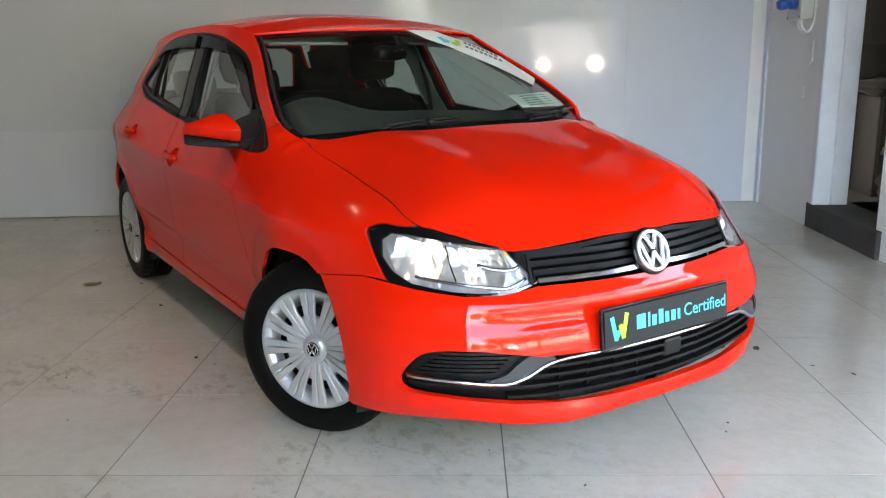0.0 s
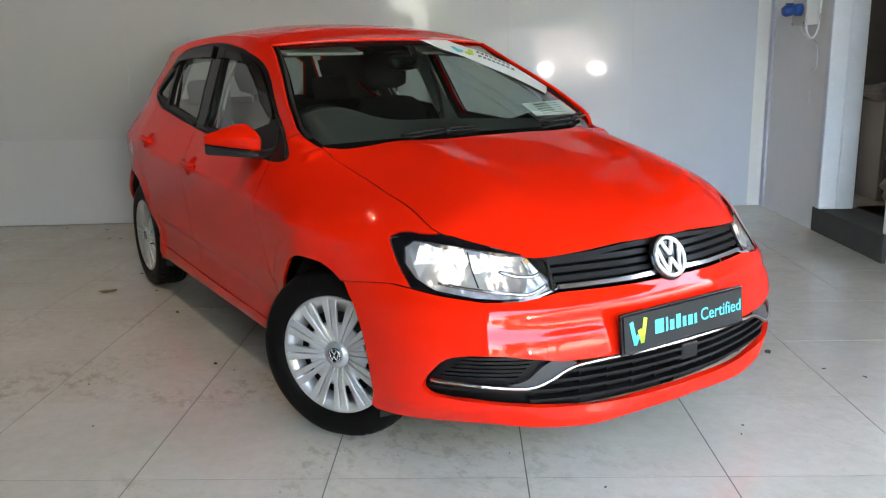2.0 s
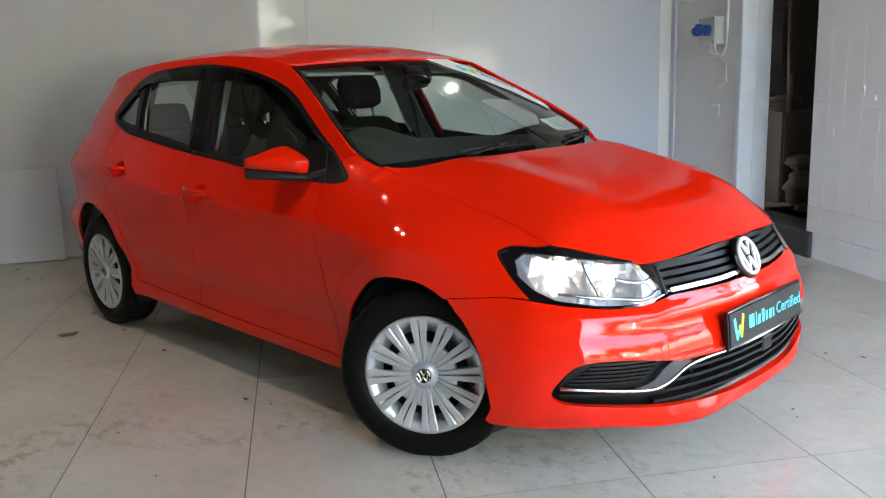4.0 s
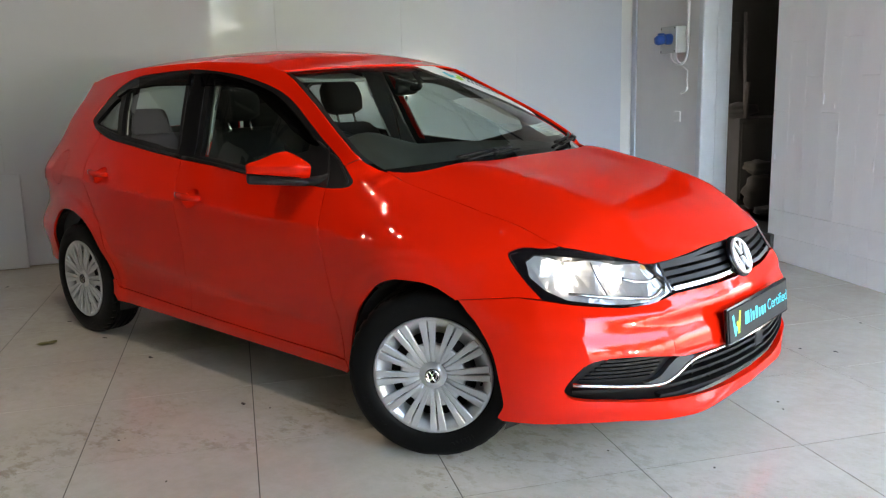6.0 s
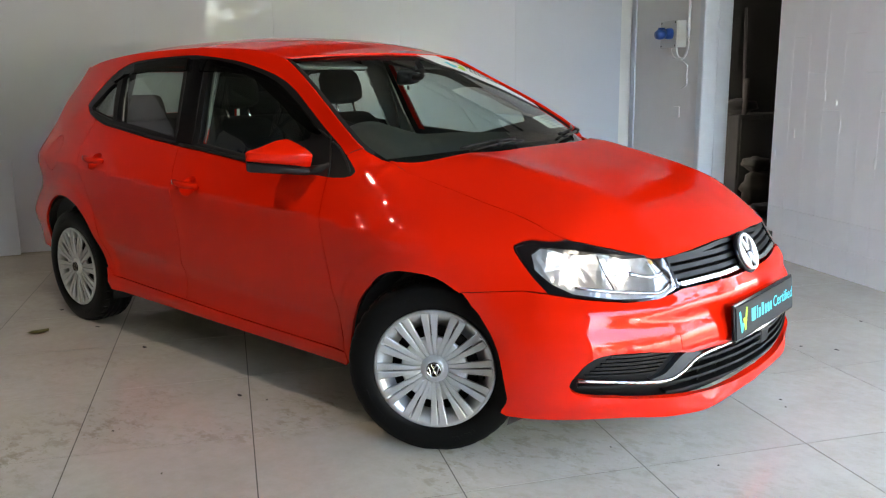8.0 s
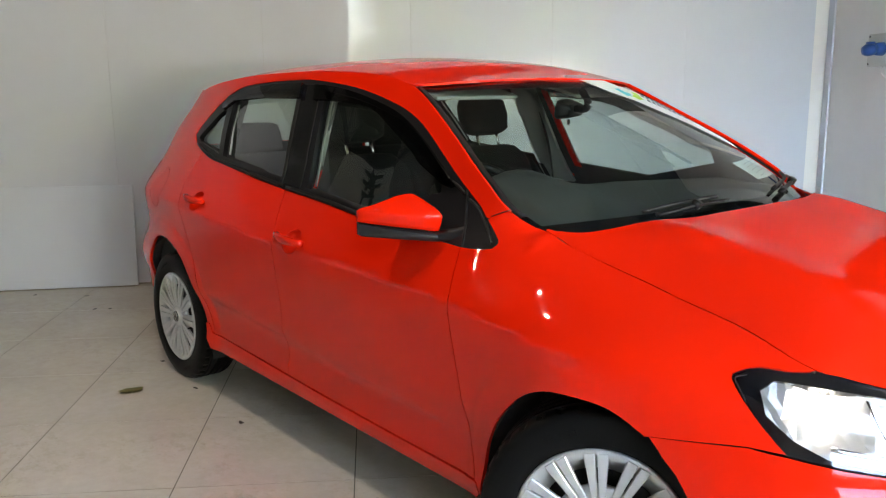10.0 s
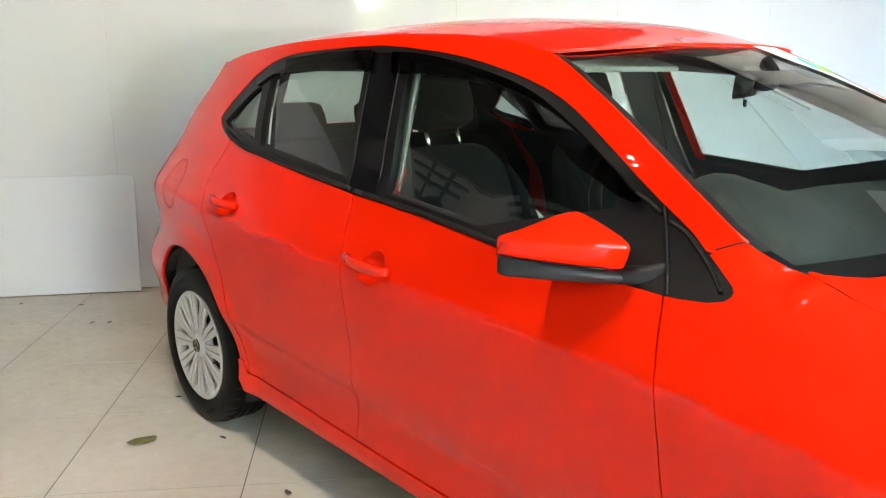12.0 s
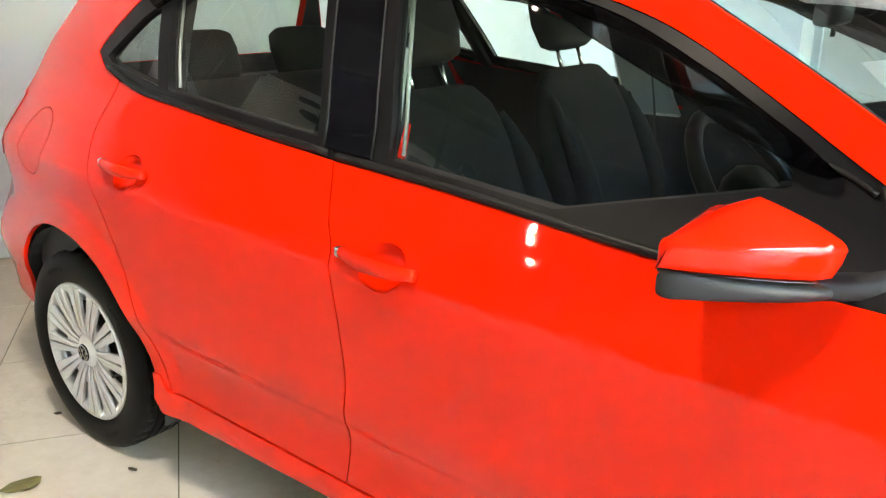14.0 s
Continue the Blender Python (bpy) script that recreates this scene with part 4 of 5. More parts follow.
# ---- wheels ----
def build_wheel():
    """A wheel about the origin, its outer face towards -y."""
    w = new("wheel")
    bm = bmesh.new()
    prof = [(.192, -.070), (.200, -.083), (.222, -.092), (.250, -.0945), (.272, -.091), (.286, -.083), (.2925, -.070), (.295, -.056)]
    for g in (-.045, -.016, .016, .045):
        prof += [(.2965, g - .006), (.2885, g - .0045), (.2885, g + .0045), (.2965, g + .006)]
    prof += [(.295, .056), (.2925, .070), (.280, .086), (.250, .094), (.215, .09), (.192, .07)]
    lathe(bm, prof, 144)
    for v in bm.verts:
        r = math.hypot(v.co.x, v.co.z)
        if .2915 < r < .2955 and round(math.atan2(v.co.z, v.co.x) / math.tau * 144) % 4 == 0:
            v.co.x, v.co.z = v.co.x * .983, v.co.z * .983
        if v.co.z < -.2835:
            v.co.y *= 1 + (-.2835 - v.co.z) * 2
            v.co.z = -.2835
    tyre = part("tyre", bm, RUBBER, w, "black rubber tyre", True)
    for p in tyre.data.polygons:
        p.use_smooth = math.hypot(p.center.x, p.center.z) < .282 or abs(p.center.y) > .072
    bm = bmesh.new()
    for a0, n in ((20, 9), (105, 6), (200, 9), (285, 6)):
        for k in range(n):
            a = radians(a0 + k * 3.4)
            box(bm, (.013, .0012, .0062 if k % 3 else .009), (0, 0, 0), 0, Matrix.Rotation(-a, 4, "Y") @ Matrix.Translation((.246, -.0948, 0)))
    tagged(part("sidewall_marks", bm, RUBBER, w), "raised rubber marks on the sidewall", kind="stuff")
    bm = bmesh.new()
    lathe(bm, [(.192, .07), (.185, .06), (.175, -.02), (.10, -.030), (.03, -.035), (.03, -.030), (.10, -.022), (.165, -.01), (.170, .07)], 36)
    part("rim", bm, DARK_STEEL, w, "dark steel rim", True)
    # cover: outer ring, hub, spokes in pairs
    bm = bmesh.new()
    lathe(bm, [(.203, -.078), (.204, -.086), (.199, -.0905), (.188, -.0885), (.180, -.082), (.146, -.060), (.186, -.056), (.198, -.066)], 72)
    cover = part("wheel_cover", bm, SILVER, w, "silver plastic wheel cover with paired spokes", True)
    bm = bmesh.new()
    lathe(bm, [(.052, -.060), (.046, -.080), (.034, -.088), (.030, -.091), (.026, -.090), (.004, -.090)], 36, closed=False)
    part("hub", bm, SILVER, cover, smooth=True)
    bm = bmesh.new()
    lathe(bm, [(.0255, -.0895), (.024, -.0935), (.001, -.0940)], 28, closed=False)
    disc = part("hub_disc", bm, GLOSS_BLACK, cover, "small round hub disc", True)
    bm = bmesh.new()
    for st in ([(-.009, .018), (0, .003), (.009, .018)], [(-.017, .010), (-.009, -.017), (0, -.001), (.009, -.017), (.017, .010)]):
        for a, b in zip(st, st[1:]):
            tube(bm, [(a[0], -.0945, a[1]), (b[0], -.0945, b[1])], .0022, 6)
    tube(bm, [(.0222 * math.cos(q), -.0945, .0222 * math.sin(q)) for q in [i * math.tau / 28 for i in range(28)]], .002, 6, closed=True)
    part("hub_mark", bm, SATIN_CHROME, disc)

    def spoke(a, lean):
        bm = bmesh.new()
        rows = []
        for r, out in ((.044, -.079), (.075, -.0865), (.12, -.090), (.165, -.0915), (.192, -.0915), (.2005, -.084)):
            half, mid = .0054 + (r - .05) * .0600, lean * (.0064 + (r - .05) * .0690)
            rows.append([(r, out + .010, mid - half), (r, out + .0015, mid - half * .95), (r, out, mid - half * .75), (r, out, mid + half * .75), (r, out + .0015, mid + half * .95), (r, out + .010, mid + half)])
        loft(bm, rows)
        bmesh.ops.transform(bm, matrix=Matrix.Rotation(-a, 4, "Y"), verts=bm.verts)
        return bm
    for kk in range(12):
        for lean in (-1, 1):
            part("spoke", spoke(kk * math.tau / 12 + radians(4), lean), SILVER, cover)
    # recessed disc between the roots of the spokes
    bm = bmesh.new()
    lathe(bm, [(.040, -.070), (.065, -.079), (.104, -.081), (.112, -.077), (.112, -.070), (.06, -.064)], 48)
    part("inner_disc", bm, SILVER, cover, smooth=True)
    bm = bmesh.new()
    tube(bm, [(.165, -.088, -.02), (.165, -.105, -.02)], .004, 8)
    part("valve", bm, SEAL, cover, "black valve stem", True)
    return w


wheel = build_wheel()
wheel.parent = car
for x, yv, turn, spin in ((-.036, -.710, 32, 0), (-2.47, -.700, 0, 0), (0, .700, 209, 0), (-2.47, .700, 180, 0)):
    m = Matrix.Translation((x, yv, .2835)) @ pose(0, 0, 0, 0, 0, turn) @ pose(0, 0, 0, 0, spin, 0)
    if x > -1 and yv < 0:
        wheel.matrix_basis = m
    else:
        copy_thing(wheel, m)

# wheel housings and floor pan
for cx, sgn in ((-.02, -1), (-.02, 1), (-2.47, -1), (-2.47, 1)):
    bm = bmesh.new()
    prof = [(.345, .30), (.375, .55), (.375, .80)]
    rings = []
    r0 = .352 if cx > -1 else .368
    for yv in (.42, .60, .78, .785):
        rr = r0 + (.012 if yv < .78 else -.004)
        ring = []
        for a in np.linspace(-.35, math.pi + .35, 24):
            px, pz = cx + rr * math.cos(a), .285 + rr * (.96 if cx > -1 else .995) * math.sin(a)
            ring.append((px, sgn * min(yv, float(width(px, max(pz, .2))) - .012), pz))
        rings.append(ring)
    loft(bm, rings, caps=False, closed=False)
    vs = [bm.verts.new(p) for p in rings[0]]
    bm.faces.new(vs)
    part("wheel_housing", bm, WELL, car)
for sgn in (-1, 1):
    bm = bmesh.new()
    box(bm, (.012, .34, .42), (-2.872, sgn * .54, .44), .002)
    part("housing_end", bm, WELL, car)
    sheet("bumper_liner", [(-2.83, .33), (-2.82, .45), (-2.76, .56), (-2.80, .66), (-3.02, .66), (-3.02, .34)], side_face(-.022), WELL, car, RIGHT, step=.05, flange=0, mirror=sgn > 0)
bm = bmesh.new()
loft(bm, [[(x, -w, z) for x, w, z in ((.62, .50, .20), (.30, .70, .20))] + [(x, w, z) for x, w, z in ((.30, .70, .20), (.62, .50, .20))],
          [(x, -w, z) for x, w, z in ((.62, .50, .205), (.30, .70, .205))] + [(x, w, z) for x, w, z in ((.30, .70, .205), (.62, .50, .205))]])
box(bm, (1.70, 1.46, .02), (-1.24, 0, .215))
box(bm, (.75, .90, .02), (0, 0, .22))
box(bm, (1.0, .90, .02), (-2.5, 0, .24))
part("floor_pan", bm, UNDER, car)


# ---- inside and tail ----
def tail_face(off=0.0):
    """Tail end: (y, z) to a place."""
    X = curve([.25, .45, .61, .76, .86, .94, 1.06, 1.18, 1.30], [-3.12, -3.15, -3.13, -3.09, -3.05, -3.01, -2.93, -2.86, -2.79])
    return lambda y, z: (X(z) + .10 * (np.abs(y) / .70) ** 3 + off, y, z)


rear_glass = [(-.44, 1.03), (.44, 1.03), (.40, 1.24), (.34, 1.275), (-.34, 1.275), (-.40, 1.24)]
gate = sheet("tailgate", [(-.60, .62), (.60, .62), (.61, .93), (.55, 1.10), (.45, 1.295), (0, 1.32), (-.45, 1.295), (-.55, 1.10), (-.61, .93)], tail_face(), PAINT, car, (-1, 0, 0), step=.06, holes=[rear_glass], flange=.002)
sheet("rear_screen", rear_glass, tail_face(.006), GLASS, gate, (-1, 0, 0), step=.08, flange=0)
sheet("gate_trim", [(-.58, .64), (.58, .64), (.57, .93), (.52, 1.10), (.43, 1.28), (0, 1.30), (-.43, 1.28), (-.52, 1.10), (-.57, .93)], tail_face(.035), LINING_DARK, gate, (1, 0, 0), step=.08, holes=[rear_glass], flange=0)
sheet("rear_bumper", [(-.66, .33), (.66, .33), (.665, .62), (-.665, .62)], tail_face(), PAINT, car, (-1, 0, 0), step=.07)
for mirror in (False, True):
    sheet("tail_lamp", [(-2.87, .97), (-2.925, .955), (-3.0, .80), (-2.97, .77), (-2.90, .80)], side_face(.004), material("red_lens", (.35, .01, .01), .1, 0, 1), car, RIGHT, step=.03, mirror=mirror, flange=.02)

# headlining
sheet("headlining", both_y([(-.872, 0), (-.885, -.20), (-.905, -.34), (-.955, -.455), (-1.02, -.50), (-1.6, -.50), (-2.3, -.50), (-2.6, -.42), (-2.62, 0)]), roof_face(-.022), LINER, car, (0, 0, -1), step=.09, flange=0)


def cushion(bm, rings, m, n=22, p=3.0):
    """A soft shape through (height, centre x, half-depth, half-width) rings."""
    loft(bm, [[m @ Vector((cx + a, b, h)) for a, b in ring_of(0, 0, d, w, n, p)] for h, cx, d, w in rings])
    return bm


def front_seat():
    s = new("front_seat")
    s.parent = car
    bm = bmesh.new()
    cushion(bm, [(.245, 0, .22, .22), (.27, 0, .25, .255), (.36, .01, .26, .262), (.41, .01, .245, .255), (.425, .01, .20, .20)], Matrix())
    part("cushion", bm, SEAT_CLOTH, s, smooth=True)
    bm = bmesh.new()
    m = Matrix.Translation((-.215, 0, .37)) @ pose(0, 0, 0, 0, -19, 0)
    cushion(bm, [(0, 0, .06, .22), (.05, 0, .075, .245), (.25, 0, .075, .255), (.42, -.005, .065, .235), (.53, -.01, .05, .20), (.575, -.012, .035, .155), (.585, -.012, .02, .12)], m)
    part("backrest", bm, SEAT_CLOTH, s, "charcoal cloth backrest", True)
    bm = bmesh.new()
    for sgn in (-1, 1):
        rings = [(.0, .02, .008, .008), (.05, .038, .028, .024), (.14, .046, .037, .033), (.27, .046, .038, .034), (.38, .036, .030, .028), (.46, .020, .016, .016), (.50, .010, .006, .006)]
        cushion(bm, rings, m @ Matrix.Translation((.020, sgn * .205, 0)), 18, 2.2)
    part("side_bolster", bm, SEAT_CLOTH, s, smooth=True)
    bm = bmesh.new()
    cushion(bm, [(.640, -.002, .03, .085), (.655, -.002, .045, .118), (.72, 0, .055, .132), (.78, 0, .052, .125), (.815, -.002, .038, .100), (.825, -.002, .02, .07)], m)
    hr = part("headrest", bm, SEAT_CLOTH, s, smooth=True)
    bm = bmesh.new()
    for sgn in (-1, 1):
        tube(bm, [m @ Vector((-.005, sgn * .06, .56)), m @ Vector((-.005, sgn * .06, .67))], .006, 8)
    part("headrest_post", bm, CHROME, hr, smooth=True)
    return s


seat = front_seat()
seat.matrix_basis = Matrix.Translation((-1.15, -.36, .125))
copy_thing(seat, Matrix.Translation((-1.19, .36, .125)))

bench = new("rear_bench")
bench.parent = car
bm = bmesh.new()
cushion(bm, [(.30, -1.98, .24, .60), (.33, -1.98, .26, .63), (.42, -1.98, .26, .63), (.45, -1.98, .22, .60)], Matrix(), 28, 4)
part("cushion", bm, SEAT_CLOTH, bench, smooth=True)
bm = bmesh.new()
m = Matrix.Translation((-2.16, 0, .50)) @ pose(0, 0, 0, 0, -20, 0)
cushion(bm, [(0, 0, .06, .60), (.05, 0, .075, .62), (.40, 0, .07, .61), (.52, 0, .055, .58), (.545, 0, .03, .55)], m, 28, 4)
part("backrest", bm, SEAT_CLOTH, bench, smooth=True)
for yv in (-.385, 0, .385):
    bm = bmesh.new()
    cushion(bm, [(.545, 0, .03, .10), (.56, 0, .042, .115), (.635, 0, .045, .118), (.675, 0, .038, .112), (.688, 0, .022, .09)], m @ Matrix.Translation((0, yv, 0)))
    part("headrest", bm, SEAT_CLOTH, bench, smooth=True)

# parcel shelf
bm = bmesh.new()
box(bm, (.42, 1.10, .02), (-2.68, 0, .955), .006)
part("parcel_shelf", bm, LINING_DARK, car)

# dashboard: a long skin across the car
bm = bmesh.new()
rings = []
for yv in np.linspace(-.60, .60, 27):
    hood = .070 * math.exp(-((yv + .47) / .18) ** 2)
    edge, top = .16 * (abs(yv) / .60) ** 3, .992 - .05 * max(yv, 0)
    rings.append([(-.08 - edge, yv, .60), (-.12 - edge, yv, .86), (-.20 - edge * .8, yv, .912), (-.36, yv, .950 + hood * .3), (-.48, yv, top - .012 + hood * .65), (-.58, yv, top + hood), (-.615, yv, top - .012 + hood), (-.625, yv, top - .06 + hood * .6), (-.57, yv, .80), (-.52, yv, .62), (-.45, yv, .50), (-.1, yv, .48)])
loft(bm, rings)
bmesh.ops.subdivide_edges(bm, edges=[e for e in bm.edges if abs(e.verts[0].co.y - e.verts[1].co.y) < .001], cuts=1, smooth=.6)
dash = part("dashboard", bm, DASH, car, smooth=True)
bm = bmesh.new()
box(bm, (.03, .22, .16), (-.575, .0, .76), .01)
part("centre_stack", bm, GLOSS_BLACK, dash)
for yv in (-.58, -.11, .11, .58):
    bm = bmesh.new()
    box(bm, (.02, .10, .07), (-.618, yv, .905), .008)
    part("air_vent", bm, BLACK_PLASTIC, dash)

# steering wheel
sw = new("steering_wheel")
sw.parent = car
sm = Matrix.Translation((-.80, -.36, .90)) @ pose(0, 0, 0, 0, 52, 0)
bm = bmesh.new()
tube(bm, [sm @ Vector((.182 * math.cos(a), .182 * math.sin(a), 0)) for a in [i * math.tau / 40 for i in range(40)]], .0155, 10, closed=True)
part("wheel_rim", bm, BLACK_PLASTIC, sw, smooth=True)
bm = bmesh.new()
lathe(bm, [(.002, .03), (.06, .025), (.075, .0), (.07, -.03), (.03, -.08)], 24, closed=False)
bmesh.ops.transform(bm, matrix=sm @ pose(0, 0, 0, 90, 0, 0), verts=bm.verts)
part("hub", bm, BLACK_PLASTIC, sw, smooth=True)
for a in (0, 180, 270):
    bm = bmesh.new()
    v = Vector((math.sin(radians(a)), math.cos(radians(a)), 0)) if a != 270 else Vector((1, 0, 0))
    tube(bm, [sm @ (v * .05), sm @ (v * .175)], .016, 8, .5)
    part("spoke", bm, SATIN_CHROME if a == 270 else BLACK_PLASTIC, sw, smooth=True)
bm = bmesh.new()
tube(bm, [sm @ Vector((0, 0, -.02)), sm @ Vector((0, 0, -.26))], .04, 12)
part("column", bm, BLACK_PLASTIC, sw, smooth=True)

# inside mirror
rm = new("rear_view_mirror")
rm.parent = car
bm = bmesh.new()
mm = Matrix.Translation((-.805, .005, 1.222)) @ pose(0, 0, 0, 0, 6, 24)
loft(bm, [[mm @ Vector((h, a, b)) for a, b in ring_of(0, 0, .105 - .008 * i, .034 - .006 * i, 24, 4)] for i, h in enumerate((-.022, .0, .018))])
part("mirror_shell", bm, BLACK_PLASTIC, rm, smooth=True)
bm = bmesh.new()
tube(bm, spline([(-.790, .005, 1.225), (-.745, .01, 1.225), (-.735, .012, 1.25), (-.765, .012, 1.29)], 5), .013, 10)
part("mirror_stem", bm, BLACK_PLASTIC, rm, smooth=True)
bm = bmesh.new()
tube(bm, [(-.80, -.01, 1.19), (-.80, -.01, 1.172)], .005, 8)
part("dip_lever", bm, BLACK_PLASTIC, rm, smooth=True)

# sun visors
for yv in (-.33, .33):
    bm = bmesh.new()
    box(bm, (.16, .36, .014), (-.98, yv, 1.285), .006, pose(0, 0, 0, 0, 14, 0))
    part("sun_visor", bm, LINER, car)

# things on the windscreen: white film band with print, paper slip
band = [(.20, .995), (.50, .995), (.57, .935), (.70, .865), (.82, .77), (.985, .63), (.985, .40), (.785, .325), (.647, .535), (.56, .62), (.436, .765), (.303, .865)]
film_strip = sheet("film_band", band, screen_face(.0015), WHITE_FILM, screen, UP, step=.05, flange=0, label="white film band with coloured print")


def on_screen(u, v, off=-.0085):
    return Vector(np.stack([np.asarray(q, float) for q in screen_face(off)(np.array(u), np.array(v))]))


def screen_strokes(runs, mat, name, r):
    bm = bmesh.new()
    for run in runs:
        for (a, b), (c, d) in zip(run, run[1:]):
            p, q = on_screen(a, b + .03, .0035), on_screen(c, d + .03, .0035)
            n = (q - p).cross(Vector((.5, 0, .86))).normalized() * r
            bm.faces.new([bm.verts.new(x) for x in (p + n, p - n, q - n, q + n)])
    return part(name, bm, mat, film_strip)


screen_strokes([[(.455, .865), (.455, .785), (.51, .82)]], CYAN, "print_stroke", .012)
screen_strokes([[(.525, .79), (.545, .745), (.63, .82)]], GREEN, "print_stroke", .012)
for a, b in ((.675, .79), (.625, .735)):
    for i in range(8):
        screen_strokes([[(a + .030 * i, b - .0245 * i), (a + .021 + .030 * i, b - .0245 * (i + .7))]], INK, "print_bar", .010)
slip = sheet("paper_slip", [(.425, .148), (.95, .150), (.93, .283), (.414, .263)], screen_face(-.010), PAPER, screen, UP, step=.05, flange=0, label="pale printed paper slip behind the glass")
for i in range(5):
    bm = bmesh.new()
    v = .13 + .02 * i
    p, q, r = on_screen(.50, v + .03, -.007), on_screen(.80, v + .042, -.007), Vector((0, 0, .002))
    bm.faces.new([bm.verts.new(x) for x in (p + r, p - r, q - r, q + r)])
    part("print_bar", bm, INK, slip)

# wipers
for run in ([(-.572, .012), (-.34, .033), (-.12, .037)], [(.366, .032), (.71, .065), (.93, .095)]):
    wip = new("wiper")
    wip.parent = car
    path = spline([tuple(on_screen(a, b, .016)) for a, b in run], 5)
    bm = bmesh.new()
    tube(bm, path, [.010 - .004 * i / (len(path) - 1) for i in range(len(path))], 8, .6)
    part("wiper_arm", bm, BLACK_PLASTIC, wip, smooth=True)
    bm = bmesh.new()
    tube(bm, spline([tuple(on_screen(a - .02, b + .03, .010)) for a, b in run], 5), .006, 6)
    part("wiper_blade", bm, SEAL, wip, smooth=True)
    bm = bmesh.new()
    tube(bm, [on_screen(*run[1], .010), on_screen(*run[1], .030)], .014, 10)
    part("wiper_clip", bm, BLACK_PLASTIC, wip, smooth=True)


# ---- the room ----
ROOM = Matrix.Rotation(radians(55.8), 4, "Z")  # u along the back wall, v towards it


def room_part(name, bm, mat, label="", category="", kind="structure", parent=None, smooth=False):
    ob = part(name, bm, mat, parent, label, smooth)
    if parent is None:
        ob.matrix_world = ROOM
        tagged(ob, label, category or name.replace("_", " "), "", kind)
    return ob


def wall_v(u):
    return 3.56 + (u + 2.69) * .06


GROUT = speckled("grout", (.15, .135, .11), .9, 200, .3, .2)
TILE = material("porcelain_tile", (.5, .48, .44), .06)
tile_rand = TILE.node_tree.nodes.new("ShaderNodeObjectInfo")
cloud = ramp(TILE, noise_of(TILE, 1.6, 5, .6, coords="Position"), [(.30, (.53, .482, .402)), (.72, (.635, .59, .51))])
fine = ramp(TILE, noise_of(TILE, 19, 6, .72, coords="Position"), [(.36, (.93, .92, .905)), (.64, (1, 1, 1))])
# brushed-in dirt and rubbed pale marks, thickest where cars stand and turn
patch = ramp(TILE, noise_of(TILE, 1.15, 3, .5, coords="Position"), [(.45, (0, 0, 0)), (.58, (1, 1, 1))])
dirt = ramp(TILE, noise_of(TILE, 13.0, 8, .72, (1, 1.5, 1), "Position"), [(.50, (0, 0, 0)), (.60, (.85, .85, .85))])
rubbed = ramp(TILE, noise_of(TILE, 6.0, 8, .75, (1.5, 1, 1), "Position"), [(.57, (0, 0, 0)), (.63, (.55, .55, .55))])
spot = node(TILE, "ShaderNodeVectorMath")
spot.operation = "DISTANCE"
spot.inputs[1].default_value = (-.35, -1.55, 0)
link(TILE, TILE.node_tree.nodes.new("ShaderNodeNewGeometry").outputs["Position"], spot.inputs[0])
reach = ramp(TILE, node_scaled(TILE, spot.outputs["Value"], .4), [(.25, (1, 1, 1)), (.75, (.22, .22, .22))])
patch = mixed(TILE, 1.0, patch, reach, "MULTIPLY")
grit = ramp(TILE, noise_of(TILE, 55, 3, .55, coords="Position"), [(.67, (0, 0, 0)), (.71, (.8, .8, .8))])
base = mixed(TILE, 1.0, cloud, fine, "MULTIPLY")
base = mixed(TILE, mixed(TILE, 1.0, rubbed, patch, "MULTIPLY"), base, (.66, .635, .57))
base = mixed(TILE, mixed(TILE, 1.0, dirt, patch, "MULTIPLY"), base, (.36, .305, .22))
base = mixed(TILE, mixed(TILE, 1.0, grit, patch, "MULTIPLY"), base, (.17, .135, .10))
hue = ramp(TILE, tile_rand.outputs["Random"], [(0, (.955, .955, .95)), (1, (1, 1, 1))])
link(TILE, mixed(TILE, 1.0, base, hue, "MULTIPLY"), main(TILE).inputs["Base Color"])
link(TILE, ramp(TILE, noise_of(TILE, 4, 6, .7, coords="Position"), [(.35, (.025, .025, .025)), (.75, (.085, .085, .085))]), main(TILE).inputs["Roughness"])
WALL_PANEL = material("white_wall_panel", (.72, .72, .73), .035)
link(WALL_PANEL, mixed(WALL_PANEL, noise_of(WALL_PANEL, 1.2, 5), (.545, .58, .655), (.595, .625, .695)), main(WALL_PANEL).inputs["Base Color"])
main(WALL_PANEL).inputs["Specular IOR Level"].default_value = .28
bump(WALL_PANEL, noise_of(WALL_PANEL, 3.0, 2, .5, (1, 1, .25)), .05, .004)
GREY_WALL = speckled("grey_plaster", (.80, .795, .785), .6, 60, .10, .3)
WHITE_WALL = speckled("white_painted_brick", (.90, .90, .905), .45, 40, .12, .25)
ROUGH_WHITE = speckled("worn_white_plaster", (.78, .81, .84), .7, 60, .25, .6)
CONCRETE = speckled("dark_concrete", (.07, .065, .06), .85, 80, .5, .8)
# Near-black base carries the store room's shade.
ROOM_SHADE = speckled("store_wall_shade", (.006, .006, .006), .9, 40, .4, .3)
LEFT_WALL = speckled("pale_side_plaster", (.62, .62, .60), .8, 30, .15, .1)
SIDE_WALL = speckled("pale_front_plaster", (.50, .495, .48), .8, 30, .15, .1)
# Mid-grey reflector for sheets out of view.
BOUNCE_SHEET = speckled("grey_bounce_sheet", (.24, .24, .235), .7, 30, .2, .2)
ROOF_SHEET = speckled("dull_roof_sheet", (.085, .083, .080), .7, 30, .3, .2)
STEEL = speckled("painted_steel", (.06, .06, .065), .5, 60, .3, .1)
